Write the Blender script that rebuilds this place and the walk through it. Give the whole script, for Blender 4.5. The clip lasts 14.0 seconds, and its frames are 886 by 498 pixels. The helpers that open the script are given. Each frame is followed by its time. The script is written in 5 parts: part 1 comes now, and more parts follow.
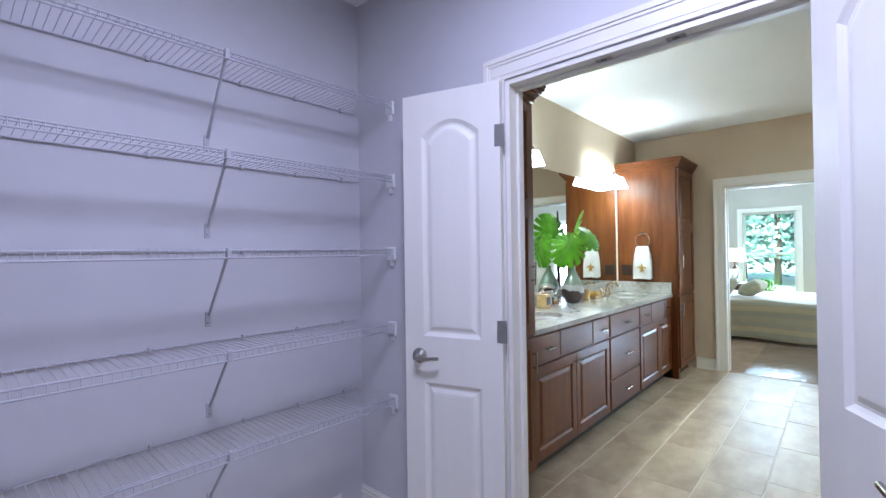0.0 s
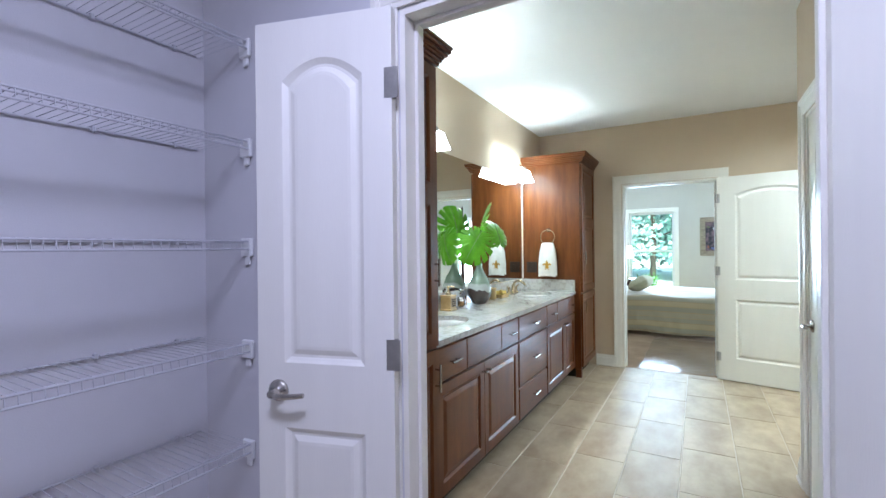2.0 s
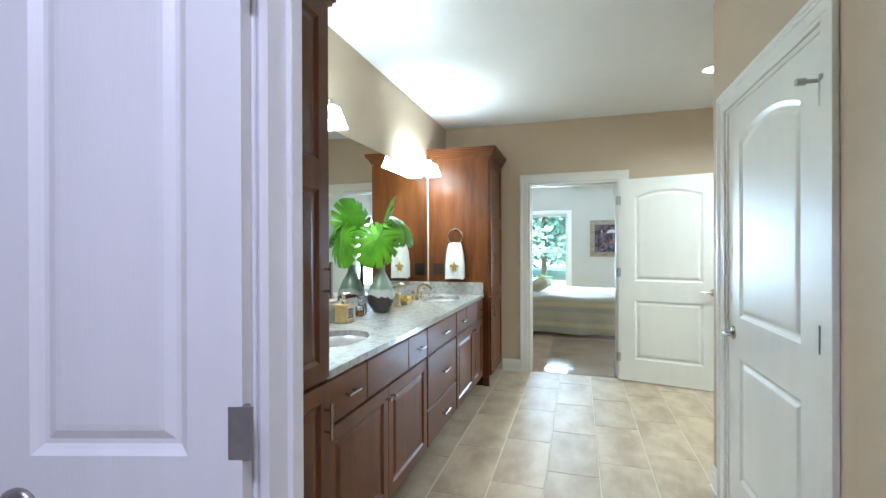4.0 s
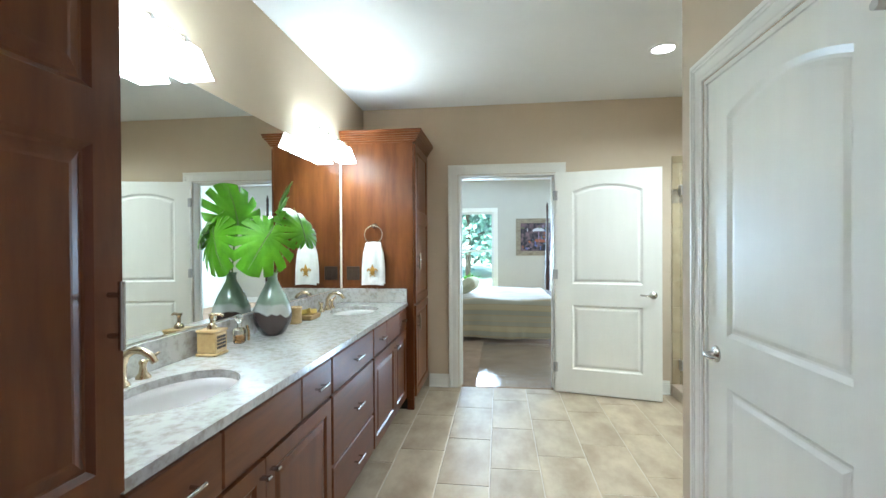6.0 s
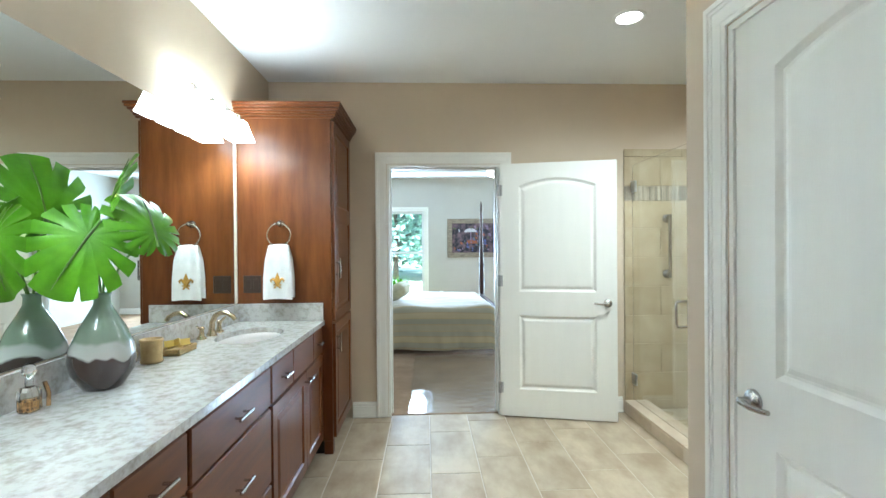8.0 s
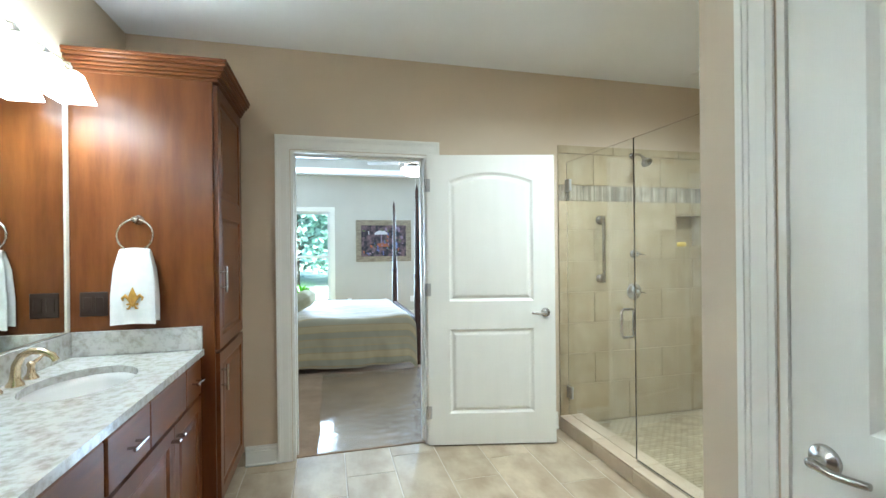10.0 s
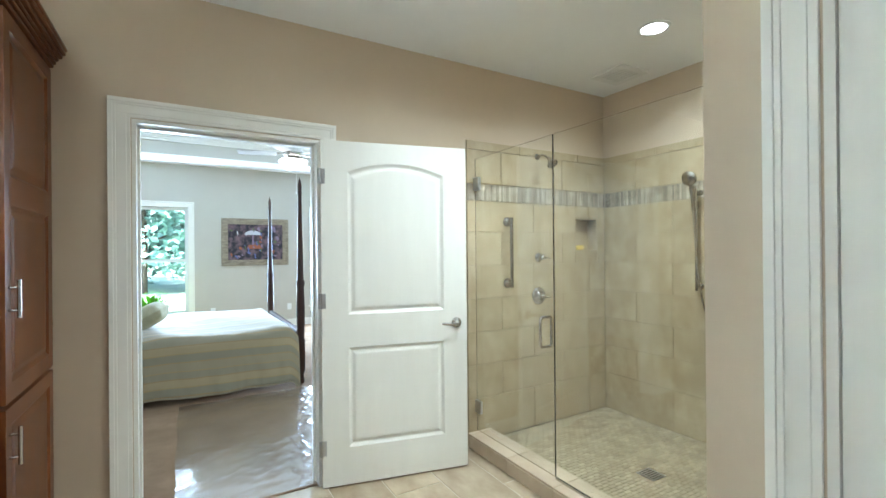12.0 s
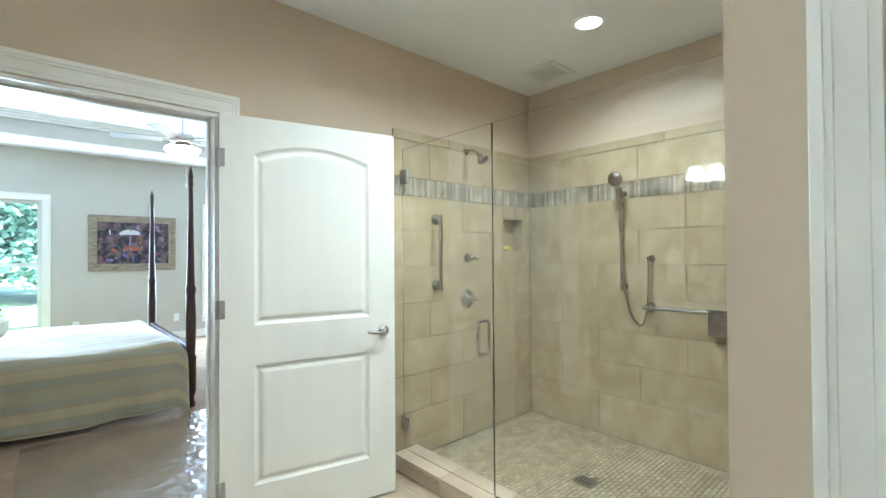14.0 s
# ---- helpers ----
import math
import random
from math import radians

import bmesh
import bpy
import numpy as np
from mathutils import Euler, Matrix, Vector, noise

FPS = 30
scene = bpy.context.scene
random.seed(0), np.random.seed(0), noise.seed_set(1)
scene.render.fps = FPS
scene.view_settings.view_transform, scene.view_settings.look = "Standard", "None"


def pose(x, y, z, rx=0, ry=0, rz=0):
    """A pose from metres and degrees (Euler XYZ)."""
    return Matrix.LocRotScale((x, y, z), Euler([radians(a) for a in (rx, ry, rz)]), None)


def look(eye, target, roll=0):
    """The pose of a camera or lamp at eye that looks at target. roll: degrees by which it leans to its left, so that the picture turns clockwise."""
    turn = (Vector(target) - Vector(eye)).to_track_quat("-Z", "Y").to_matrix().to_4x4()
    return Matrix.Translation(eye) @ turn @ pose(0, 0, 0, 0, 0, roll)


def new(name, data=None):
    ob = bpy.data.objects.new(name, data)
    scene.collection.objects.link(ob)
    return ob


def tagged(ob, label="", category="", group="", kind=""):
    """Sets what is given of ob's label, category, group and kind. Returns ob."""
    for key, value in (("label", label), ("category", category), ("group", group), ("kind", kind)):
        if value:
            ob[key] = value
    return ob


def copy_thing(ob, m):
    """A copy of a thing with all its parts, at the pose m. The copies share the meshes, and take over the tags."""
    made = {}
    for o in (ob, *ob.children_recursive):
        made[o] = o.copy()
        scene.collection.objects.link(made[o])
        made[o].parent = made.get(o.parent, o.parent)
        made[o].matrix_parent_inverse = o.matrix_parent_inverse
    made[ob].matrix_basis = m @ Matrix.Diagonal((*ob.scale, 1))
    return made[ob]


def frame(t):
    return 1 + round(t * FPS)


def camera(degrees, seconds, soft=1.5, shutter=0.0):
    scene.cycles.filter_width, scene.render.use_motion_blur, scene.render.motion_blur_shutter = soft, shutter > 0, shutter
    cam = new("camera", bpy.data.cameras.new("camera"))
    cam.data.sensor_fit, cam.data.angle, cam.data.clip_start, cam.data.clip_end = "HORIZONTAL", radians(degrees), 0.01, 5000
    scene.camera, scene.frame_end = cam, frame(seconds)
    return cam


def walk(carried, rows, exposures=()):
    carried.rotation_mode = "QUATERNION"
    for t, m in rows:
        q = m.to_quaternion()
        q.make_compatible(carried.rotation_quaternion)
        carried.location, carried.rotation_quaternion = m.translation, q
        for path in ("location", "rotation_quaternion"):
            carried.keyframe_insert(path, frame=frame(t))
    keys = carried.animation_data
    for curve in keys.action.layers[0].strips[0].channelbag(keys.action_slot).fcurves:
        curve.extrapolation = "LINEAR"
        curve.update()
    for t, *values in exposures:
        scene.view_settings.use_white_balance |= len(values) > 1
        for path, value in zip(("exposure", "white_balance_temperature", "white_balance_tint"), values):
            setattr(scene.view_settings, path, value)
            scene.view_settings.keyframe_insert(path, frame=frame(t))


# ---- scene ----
cam = camera(89.9, 14.0)
PATH = [
    (0, (0.095, 0.252, 1.367), (-1.245, 1.737, 1.383), -0.8),
    (0.5, (0.029, 0.362, 1.362), (-1.225, 1.92, 1.372), -0.8),
    (1, (-0.027, 0.465, 1.355), (-1.197, 2.087, 1.362), -0.7),
    (1.5, (-0.088, 0.573, 1.352), (-1.173, 2.254, 1.356), -0.6),
    (2, (-0.151, 0.677, 1.352), (-1.148, 2.411, 1.351), -0.6),
    (2.5, (-0.228, 0.782, 1.347), (-1.124, 2.571, 1.351), -0.8),
    (3, (-0.29, 0.871, 1.355), (-1.073, 2.712, 1.352), -0.4),
    (5.5, (-0.468, 1.558, 1.35), (-0.801, 3.53, 1.343), -0.5),
    (6, (-0.501, 1.727, 1.369), (-0.751, 3.711, 1.355), -0.3),
    (6.5, (-0.516, 1.902, 1.369), (-0.685, 3.895, 1.359), -0.5),
    (7, (-0.523, 2.068, 1.371), (-0.616, 4.066, 1.362), -0.6),
    (9.5, (-0.655, 2.797, 1.393), (-0.271, 4.76, 1.385), -0.4),
    (10, (-0.651, 2.917, 1.386), (-0.151, 4.854, 1.385), -0.6),
    (10.5, (-0.648, 3.044, 1.397), (-0.022, 4.944, 1.393), -0.7),
    (11, (-0.652, 3.162, 1.399), (0.104, 5.014, 1.397), -0.7),
    (11.5, (-0.663, 3.266, 1.393), (0.22, 5.06, 1.396), -0.5),
    (12, (-0.669, 3.361, 1.395), (0.337, 5.089, 1.398), -0.5),
    (12.5, (-0.651, 3.452, 1.383), (0.458, 5.116, 1.391), -0.4),
    (13, (-0.639, 3.532, 1.365), (0.559, 5.133, 1.381), -0.4),
    (13.5, (-0.62, 3.611, 1.359), (0.654, 5.153, 1.379), -0.4),
    (14, (-0.606, 3.67, 1.359), (0.734, 5.156, 1.382), -0.4),
]
walk(cam, [(t, look(eye, target, roll)) for t, eye, target, roll in PATH], [(0.0, 2.72, 6050, 10), (14.0, 2.72, 6050, 10)])

# ---------- world, sun, exposure ----------
world = bpy.data.worlds.new("sky_world")
scene.world = world
world.use_nodes = True
wn = world.node_tree
sky = wn.nodes.new("ShaderNodeTexSky")
sky.sky_type, sky.sun_disc = "NISHITA", False
sky.sun_elevation, sky.sun_rotation = radians(55), radians(160)
wn.links.new(sky.outputs[0], wn.nodes["Background"].inputs[0])
wn.nodes["Background"].inputs[1].default_value = 0.15
sun = new("sun", bpy.data.lights.new("sun", "SUN"))
sun.data.energy, sun.data.angle, sun.data.color = 5.0, radians(0.5), (1, 0.95, 0.87)
sun.matrix_world = look((3, -6, 12), (0, 0, 0))


def area_lamp(name, eye, target, sx, sy, watts, colour):
    lamp = new(name, bpy.data.lights.new(name, "AREA"))
    lamp.data.shape, lamp.data.size, lamp.data.size_y = "RECTANGLE", sx, sy
    lamp.data.energy, lamp.data.color = watts, colour
    lamp.matrix_world = look(eye, target)
    return lamp


CLOSET_W, CAN_W, WINDOW_W, SHADE_S, BULB_S = 6.5, 4.5, 50.0, 2.8, 62.0
area_lamp("closet_lamp", (-0.32, 0.70, 2.66), (-0.32, 0.70, 0), 0.3, 0.3, CLOSET_W, (0.66, 0.68, 1.0))
area_lamp("window_daylight", (-1.09, 11.9, 1.25), (-1.09, 6, 1.1), 0.9, 1.7, WINDOW_W, (0.55, 0.77, 1.0))
area_lamp("window_daylight_b", (1.965, 11.9, 1.25), (1.965, 6, 1.1), 0.9, 1.7, WINDOW_W, (0.55, 0.77, 1.0))


# ---------- materials ----------
def lin(r, g, b):
    return tuple((c / 255 / 12.92 if c < 10 else ((c / 255 + 0.055) / 1.055) ** 2.4) for c in (r, g, b)) + (1,)


def mat(name, c1, c2=None, rough=0.5, metal=0.0, scale=6.0, stretch=(1, 1, 1), bump=0.0, fine=120.0, contrast=(0.35, 0.65), island=0.0, coat=0.0, spec=0.5, rvar=0.0):
    """A surface: two tones mixed by noise, fine relief by a second noise, some tint per piece."""
    m = bpy.data.materials.new(name)
    m.use_nodes = True
    nt = m.node_tree
    p = nt.nodes["Principled BSDF"]
    p.inputs["Roughness"].default_value = rough
    p.inputs["Metallic"].default_value = metal
    p.inputs["Coat Weight"].default_value = coat
    p.inputs["Coat Roughness"].default_value = 0.12
    p.inputs["Specular IOR Level"].default_value = spec
    c1 = (*c1[:3], 1)
    c2 = (*(c2 or tuple(0.9 * c for c in c1))[:3], 1)
    tc = nt.nodes.new("ShaderNodeTexCoord")
    mp = nt.nodes.new("ShaderNodeMapping")
    mp.inputs["Scale"].default_value = stretch
    nt.links.new(tc.outputs["Object"], mp.inputs[0])
    info = nt.nodes.new("ShaderNodeObjectInfo")
    off = nt.nodes.new("ShaderNodeVectorMath")
    off.operation = "SCALE"
    off.inputs[0].default_value = (37, 51, 23)
    if island:
        nt.links.new(info.outputs["Random"], off.inputs["Scale"])
        nt.links.new(off.outputs[0], mp.inputs["Location"])
    n1 = nt.nodes.new("ShaderNodeTexNoise")
    n1.inputs["Scale"].default_value, n1.inputs["Detail"].default_value, n1.inputs["Roughness"].default_value = scale, 6, 0.6
    nt.links.new(mp.outputs[0], n1.inputs["Vector"])
    ramp = nt.nodes.new("ShaderNodeValToRGB")
    ramp.color_ramp.elements[0].position, ramp.color_ramp.elements[1].position = contrast
    ramp.color_ramp.elements[0].color, ramp.color_ramp.elements[1].color = c1, c2
    nt.links.new(n1.outputs["Fac"], ramp.inputs[0])
    col = ramp.outputs[0]
    if island:
        geo = nt.nodes.new("ShaderNodeNewGeometry")
        add = nt.nodes.new("ShaderNodeMath")
        add.operation = "ADD"
        nt.links.new(info.outputs["Random"], add.inputs[0])
        nt.links.new(geo.outputs["Random Per Island"], add.inputs[1])
        frac = nt.nodes.new("ShaderNodeMath")
        frac.operation = "FRACT"
        nt.links.new(add.outputs[0], frac.inputs[0])
        rng = nt.nodes.new("ShaderNodeMapRange")
        rng.inputs["To Min"].default_value, rng.inputs["To Max"].default_value = 1 - island, 1 + island
        nt.links.new(frac.outputs[0], rng.inputs["Value"])
        hsv = nt.nodes.new("ShaderNodeHueSaturation")
        nt.links.new(rng.outputs[0], hsv.inputs["Value"])
        nt.links.new(col, hsv.inputs["Color"])
        col = hsv.outputs[0]
    nt.links.new(col, p.inputs["Base Color"])
    n2 = nt.nodes.new("ShaderNodeTexNoise")
    n2.inputs["Scale"].default_value, n2.inputs["Detail"].default_value = fine, 3
    nt.links.new(mp.outputs[0], n2.inputs["Vector"])
    if bump:
        b = nt.nodes.new("ShaderNodeBump")
        b.inputs["Strength"].default_value, b.inputs["Distance"].default_value = bump, 0.004
        nt.links.new(n2.outputs["Fac"], b.inputs["Height"])
        nt.links.new(b.outputs[0], p.inputs["Normal"])
    if rvar:
        rr = nt.nodes.new("ShaderNodeMapRange")
        rr.inputs["To Min"].default_value, rr.inputs["To Max"].default_value = rough - rvar, rough + rvar
        nt.links.new(n1.outputs["Fac"], rr.inputs["Value"])
        nt.links.new(rr.outputs[0], p.inputs["Roughness"])
    return m


def glow(name, colour, strength):
    m = bpy.data.materials.new(name)
    m.use_nodes = True
    p = m.node_tree.nodes["Principled BSDF"]
    p.inputs["Base Color"].default_value = (0.9, 0.9, 0.9, 1)
    p.inputs["Emission Color"].default_value = (*colour, 1)
    p.inputs["Emission Strength"].default_value = strength
    return m


def clear(name, tint, rough=0.0, ior=1.45):
    m = bpy.data.materials.new(name)
    m.use_nodes = True
    p = m.node_tree.nodes["Principled BSDF"]
    p.inputs["Base Color"].default_value = (*tint, 1)
    p.inputs["Transmission Weight"].default_value = 1
    p.inputs["Roughness"].default_value, p.inputs["IOR"].default_value = rough, ior
    return m


BEIGE = mat("beige_wall_paint", (0.58, 0.465, 0.335), (0.55, 0.44, 0.315), 0.75, scale=1.5, bump=0.08, fine=260)
GREIGE = mat("grey_beige_wall_paint", (0.50, 0.47, 0.40), (0.47, 0.44, 0.375), 0.8, scale=1.5, bump=0.08, fine=260)
CLOSET_PAINT = mat("closet_wall_paint", (0.62, 0.61, 0.62), (0.585, 0.575, 0.585), 0.8, scale=2.0, bump=0.1, fine=240)
CEIL = mat("ceiling_paint", (0.84, 0.84, 0.83), (0.81, 0.81, 0.80), 0.85, scale=1.2, bump=0.06, fine=200)
TRIM = mat("white_trim_paint", (0.80, 0.775, 0.70), (0.77, 0.745, 0.675), 0.35, scale=3.0, bump=0.03, fine=90)
DOOR = mat("white_door_paint", (0.80, 0.78, 0.705), (0.775, 0.755, 0.68), 0.38, scale=2.0, stretch=(6, 6, 0.6), bump=0.10, fine=60)
WOOD = mat("cherry_stained_wood", (0.098, 0.027, 0.007), (0.175, 0.055, 0.0145), 0.30, scale=5.0, stretch=(3, 3, 0.45), bump=0.04, fine=90, contrast=(0.3, 0.7), coat=0.03, rvar=0.05, spec=0.28)
WOOD_H = mat("cherry_stained_wood_level_grain", (0.098, 0.027, 0.007), (0.175, 0.055, 0.0145), 0.30, scale=5.0, stretch=(0.6, 0.45, 5), bump=0.04, fine=90, contrast=(0.3, 0.7), coat=0.03, rvar=0.05, spec=0.28)
MAHOG = mat("dark_mahogany", (0.035, 0.011, 0.006), (0.06, 0.02, 0.01), 0.42, scale=6, stretch=(3, 3, 0.4), coat=0.1, spec=0.35)
# near-black: shade of recesses and openings put into the colour; also dark carved bars
DARK = mat("dark_brown_recess_shade", (0.02, 0.014, 0.01), (0.028, 0.02, 0.014), 0.7)
NICKEL = mat("brushed_nickel", (0.50, 0.47, 0.43), (0.44, 0.42, 0.38), 0.25, 1.0, scale=60, rvar=0.05)
CHROME = mat("satin_chrome", (0.62, 0.61, 0.59), (0.56, 0.55, 0.54), 0.16, 1.0, scale=40, rvar=0.04)
BRASSY = mat("brushed_champagne_metal", (0.62, 0.50, 0.34), (0.55, 0.44, 0.29), 0.25, 1.0, scale=60)
HINGE_M = mat("satin_steel_hinge", (0.50, 0.49, 0.47), (0.45, 0.44, 0.42), 0.34, 1.0, scale=70)
WIRE = mat("white_coated_wire", (0.52, 0.52, 0.54), (0.47, 0.47, 0.49), 0.4, scale=30)
MIRROR = mat("mirror_silver", (0.79, 0.81, 0.78), (0.79, 0.81, 0.78), 0.0, 1.0)
GLASS = clear("clear_glass", (0.97, 0.99, 0.98))
PANE = clear("window_glass", (0.84, 0.97, 1.0))
BULB = glow("lit_bulb_glass", (0.80, 0.95, 1.0), BULB_S)
FROST = glow("lit_frosted_glass", (0.80, 0.96, 1.0), SHADE_S)
CAN_GLOW = glow("lit_can_lens", (0.95, 0.98, 1.0), 4.0)
LAMP_YELLOW = glow("lit_yellow_lampshade", (1.0, 0.66, 0.22), 0.3)
FLOOR_TILE = mat("tan_floor_tile", (0.30, 0.215, 0.135), (0.48, 0.385, 0.265), 0.46, scale=4.5, stretch=(1.3, 0.7, 1), bump=0.05, fine=45, contrast=(0.3, 0.66), island=0.06, spec=0.35, rvar=0.08)
WALL_TILE = mat("tan_shower_wall_tile", (0.375, 0.29, 0.17), (0.49, 0.40, 0.26), 0.22, scale=6.5, stretch=(1.1, 1.1, 0.75), bump=0.04, fine=35, contrast=(0.3, 0.7), island=0.025, rvar=0.06)
MOSAIC = mat("tan_mosaic_tile", (0.31, 0.245, 0.15), (0.42, 0.345, 0.225), 0.35, scale=9, bump=0.05, fine=60, island=0.13)
BAND = mat("striped_glass_mosaic", (0.27, 0.225, 0.165), (0.44, 0.385, 0.29), 0.18, scale=8, island=0.32)
GROUT = mat("sand_grout", (0.58, 0.51, 0.41), (0.52, 0.45, 0.35), 0.85, scale=8, bump=0.1)
SGROUT = mat("tan_shower_grout", (0.38, 0.31, 0.205), (0.34, 0.275, 0.18), 0.8, scale=8, bump=0.1)
CURB = mat("tan_stone_curb", (0.42, 0.32, 0.22), (0.52, 0.42, 0.30), 0.28, scale=4, island=0.06)
SLAB = mat("speckled_pale_granite", (0.345, 0.315, 0.275), (0.52, 0.505, 0.475), 0.12, scale=34, contrast=(0.32, 0.56), coat=0.2)
PORCELAIN = mat("white_porcelain", (0.64, 0.61, 0.58), (0.61, 0.58, 0.55), 0.12, scale=3)
TOWEL = mat("white_terry_towel", (0.80, 0.79, 0.76), (0.74, 0.73, 0.70), 0.95, scale=20, bump=0.5, fine=420)
GOLD = mat("gold_embroidery", (0.55, 0.30, 0.04), (0.42, 0.22, 0.03), 0.6, scale=60, bump=0.3, fine=500)
BROWN_PLATE = mat("dark_brown_plastic", (0.03, 0.014, 0.009), (0.036, 0.018, 0.011), 0.4)
WHITE_PLASTIC = mat("white_plastic", (0.75, 0.75, 0.73), (0.72, 0.72, 0.70), 0.4)
CARPET = mat("brown_carpet", (0.23, 0.135, 0.072), (0.33, 0.205, 0.12), 0.95, scale=3.0, bump=0.8, fine=300)
PILLOW = mat("sage_pillow_cloth", (0.42, 0.39, 0.25), (0.52, 0.48, 0.34), 0.9, scale=14, bump=0.3, fine=200)
PILLOW_W = mat("cream_pillow_cloth", (0.68, 0.62, 0.48), (0.62, 0.56, 0.42), 0.9, scale=14, bump=0.3, fine=200)
LEAF = mat("monstera_leaf", (0.055, 0.19, 0.004), (0.115, 0.34, 0.010), 0.42, scale=9, contrast=(0.3, 0.7), bump=0.1, fine=60, spec=0.3)
STEM = mat("green_stem", (0.12, 0.22, 0.05), (0.09, 0.17, 0.04), 0.5)
RESIN = mat("gold_resin", (0.42, 0.27, 0.10), (0.55, 0.38, 0.17), 0.4, scale=20, bump=0.3, fine=90)
YELLOW_WAX = mat("yellow_wax", (0.70, 0.52, 0.13), (0.62, 0.45, 0.10), 0.5)
AMBER = clear("amber_glass", (0.85, 0.50, 0.22))
FOLIAGE = mat("tree_foliage", (0.14, 0.27, 0.21), (0.26, 0.42, 0.35), 0.6, scale=0.8, island=0.25)
LAWN = mat("lawn", (0.26, 0.35, 0.24), (0.32, 0.40, 0.29), 0.9, scale=0.7)
BARK = mat("bark", (0.09, 0.06, 0.04), (0.14, 0.10, 0.07), 0.9, scale=12, bump=0.6)


def vase_glaze():
    """Green glaze above, a pale run in the middle, dark brown foot, with a wavy line between."""
    m = mat("drip_glazed_stoneware", (0.1, 0.14, 0.1), rough=0.12, coat=0.5)
    nt = m.node_tree
    p = nt.nodes["Principled BSDF"]
    tc = nt.nodes.new("ShaderNodeTexCoord")
    sep = nt.nodes.new("ShaderNodeSeparateXYZ")
    nt.links.new(tc.outputs["Object"], sep.inputs[0])
    ns = nt.nodes.new("ShaderNodeTexNoise")
    ns.inputs["Scale"].default_value = 9
    nt.links.new(tc.outputs["Object"], ns.inputs["Vector"])
    ma = nt.nodes.new("ShaderNodeMath")
    ma.operation, ma.inputs[1].default_value = "MULTIPLY_ADD", 0.11
    nt.links.new(ns.outputs["Fac"], ma.inputs[0])
    nt.links.new(sep.outputs["Z"], ma.inputs[2])
    rp = nt.nodes.new("ShaderNodeValToRGB")
    e = rp.color_ramp.elements
    e[0].position, e[0].color = 0.0, (0.05, 0.03, 0.025, 1)
    e[1].position, e[1].color = 0.165, (0.055, 0.035, 0.03, 1)
    for pos, c in ((0.170, (0.44, 0.44, 0.41, 1)), (0.205, (0.38, 0.40, 0.36, 1)), (0.22, (0.19, 0.25, 0.18, 1)), (0.36, (0.22, 0.30, 0.23, 1))):
        x = e.new(pos)
        x.color = c
    nt.links.new(ma.outputs[0], rp.inputs[0])
    nt.links.new(rp.outputs[0], p.inputs["Base Color"])
    return m


def stripes(name, cols, period, axis="X"):
    """Woven bands across an object's axis."""
    m = mat(name, (0.5, 0.45, 0.3), rough=0.8, bump=0.25, fine=180)
    nt = m.node_tree
    p = nt.nodes["Principled BSDF"]
    p.inputs["Sheen Weight"].default_value = 0.3
    tc = nt.nodes.new("ShaderNodeTexCoord")
    sep = nt.nodes.new("ShaderNodeSeparateXYZ")
    nt.links.new(tc.outputs["UV"], sep.inputs[0])
    fr = nt.nodes.new("ShaderNodeMath")
    fr.operation, fr.inputs[1].default_value = "MULTIPLY", 1 / period
    nt.links.new(sep.outputs[axis], fr.inputs[0])
    f2 = nt.nodes.new("ShaderNodeMath")
    f2.operation = "FRACT"
    nt.links.new(fr.outputs[0], f2.inputs[0])
    rp = nt.nodes.new("ShaderNodeValToRGB")
    rp.color_ramp.interpolation = "CONSTANT"
    e = rp.color_ramp.elements
    e[0].position, e[0].color = 0, (*cols[0][1], 1)
    e[1].position, e[1].color = cols[1][0], (*cols[1][1], 1)
    for pos, c in cols[2:]:
        x = e.new(pos)
        x.color = (*c, 1)
    nt.links.new(f2.outputs[0], rp.inputs[0])
    nt.links.new(rp.outputs[0], p.inputs["Base Color"])
    return m


def film_mat():
    """Thin clear sheet: mostly see-through, with a sharp gloss."""
    m = bpy.data.materials.new("clear_plastic_film")
    m.use_nodes = True
    nt = m.node_tree
    out = nt.nodes["Material Output"]
    tr, gl_, mx, lw = (nt.nodes.new(k) for k in ("ShaderNodeBsdfTransparent", "ShaderNodeBsdfGlossy", "ShaderNodeMixShader", "ShaderNodeFresnel"))
    tr.inputs[0].default_value = (0.97, 0.97, 0.97, 1)
    gl_.inputs["Roughness"].default_value = 0.16
    lw.inputs["IOR"].default_value = 1.30
    half_ = nt.nodes.new("ShaderNodeMath")
    half_.operation, half_.inputs[1].default_value = "MULTIPLY", 0.42
    nt.links.new(lw.outputs[0], half_.inputs[0])
    nt.links.new(half_.outputs[0], mx.inputs[0])
    nt.links.new(tr.outputs[0], mx.inputs[1])
    nt.links.new(gl_.outputs[0], mx.inputs[2])
    nt.links.new(mx.outputs[0], out.inputs[0])
    return m


FILM = film_mat()
VASE = vase_glaze()
COVERLET = stripes("striped_sage_gold_coverlet", [(0, (0.384, 0.304, 0.192)), (0.24, (0.432, 0.280, 0.128)), (0.27, (0.320, 0.272, 0.184)), (0.50, (0.448, 0.312, 0.144)), (0.53, (0.448, 0.336, 0.192)), (0.74, (0.400, 0.264, 0.128)), (0.77, (0.344, 0.288, 0.192)), (0.97, (0.448, 0.304, 0.144))], 0.30, "Y")


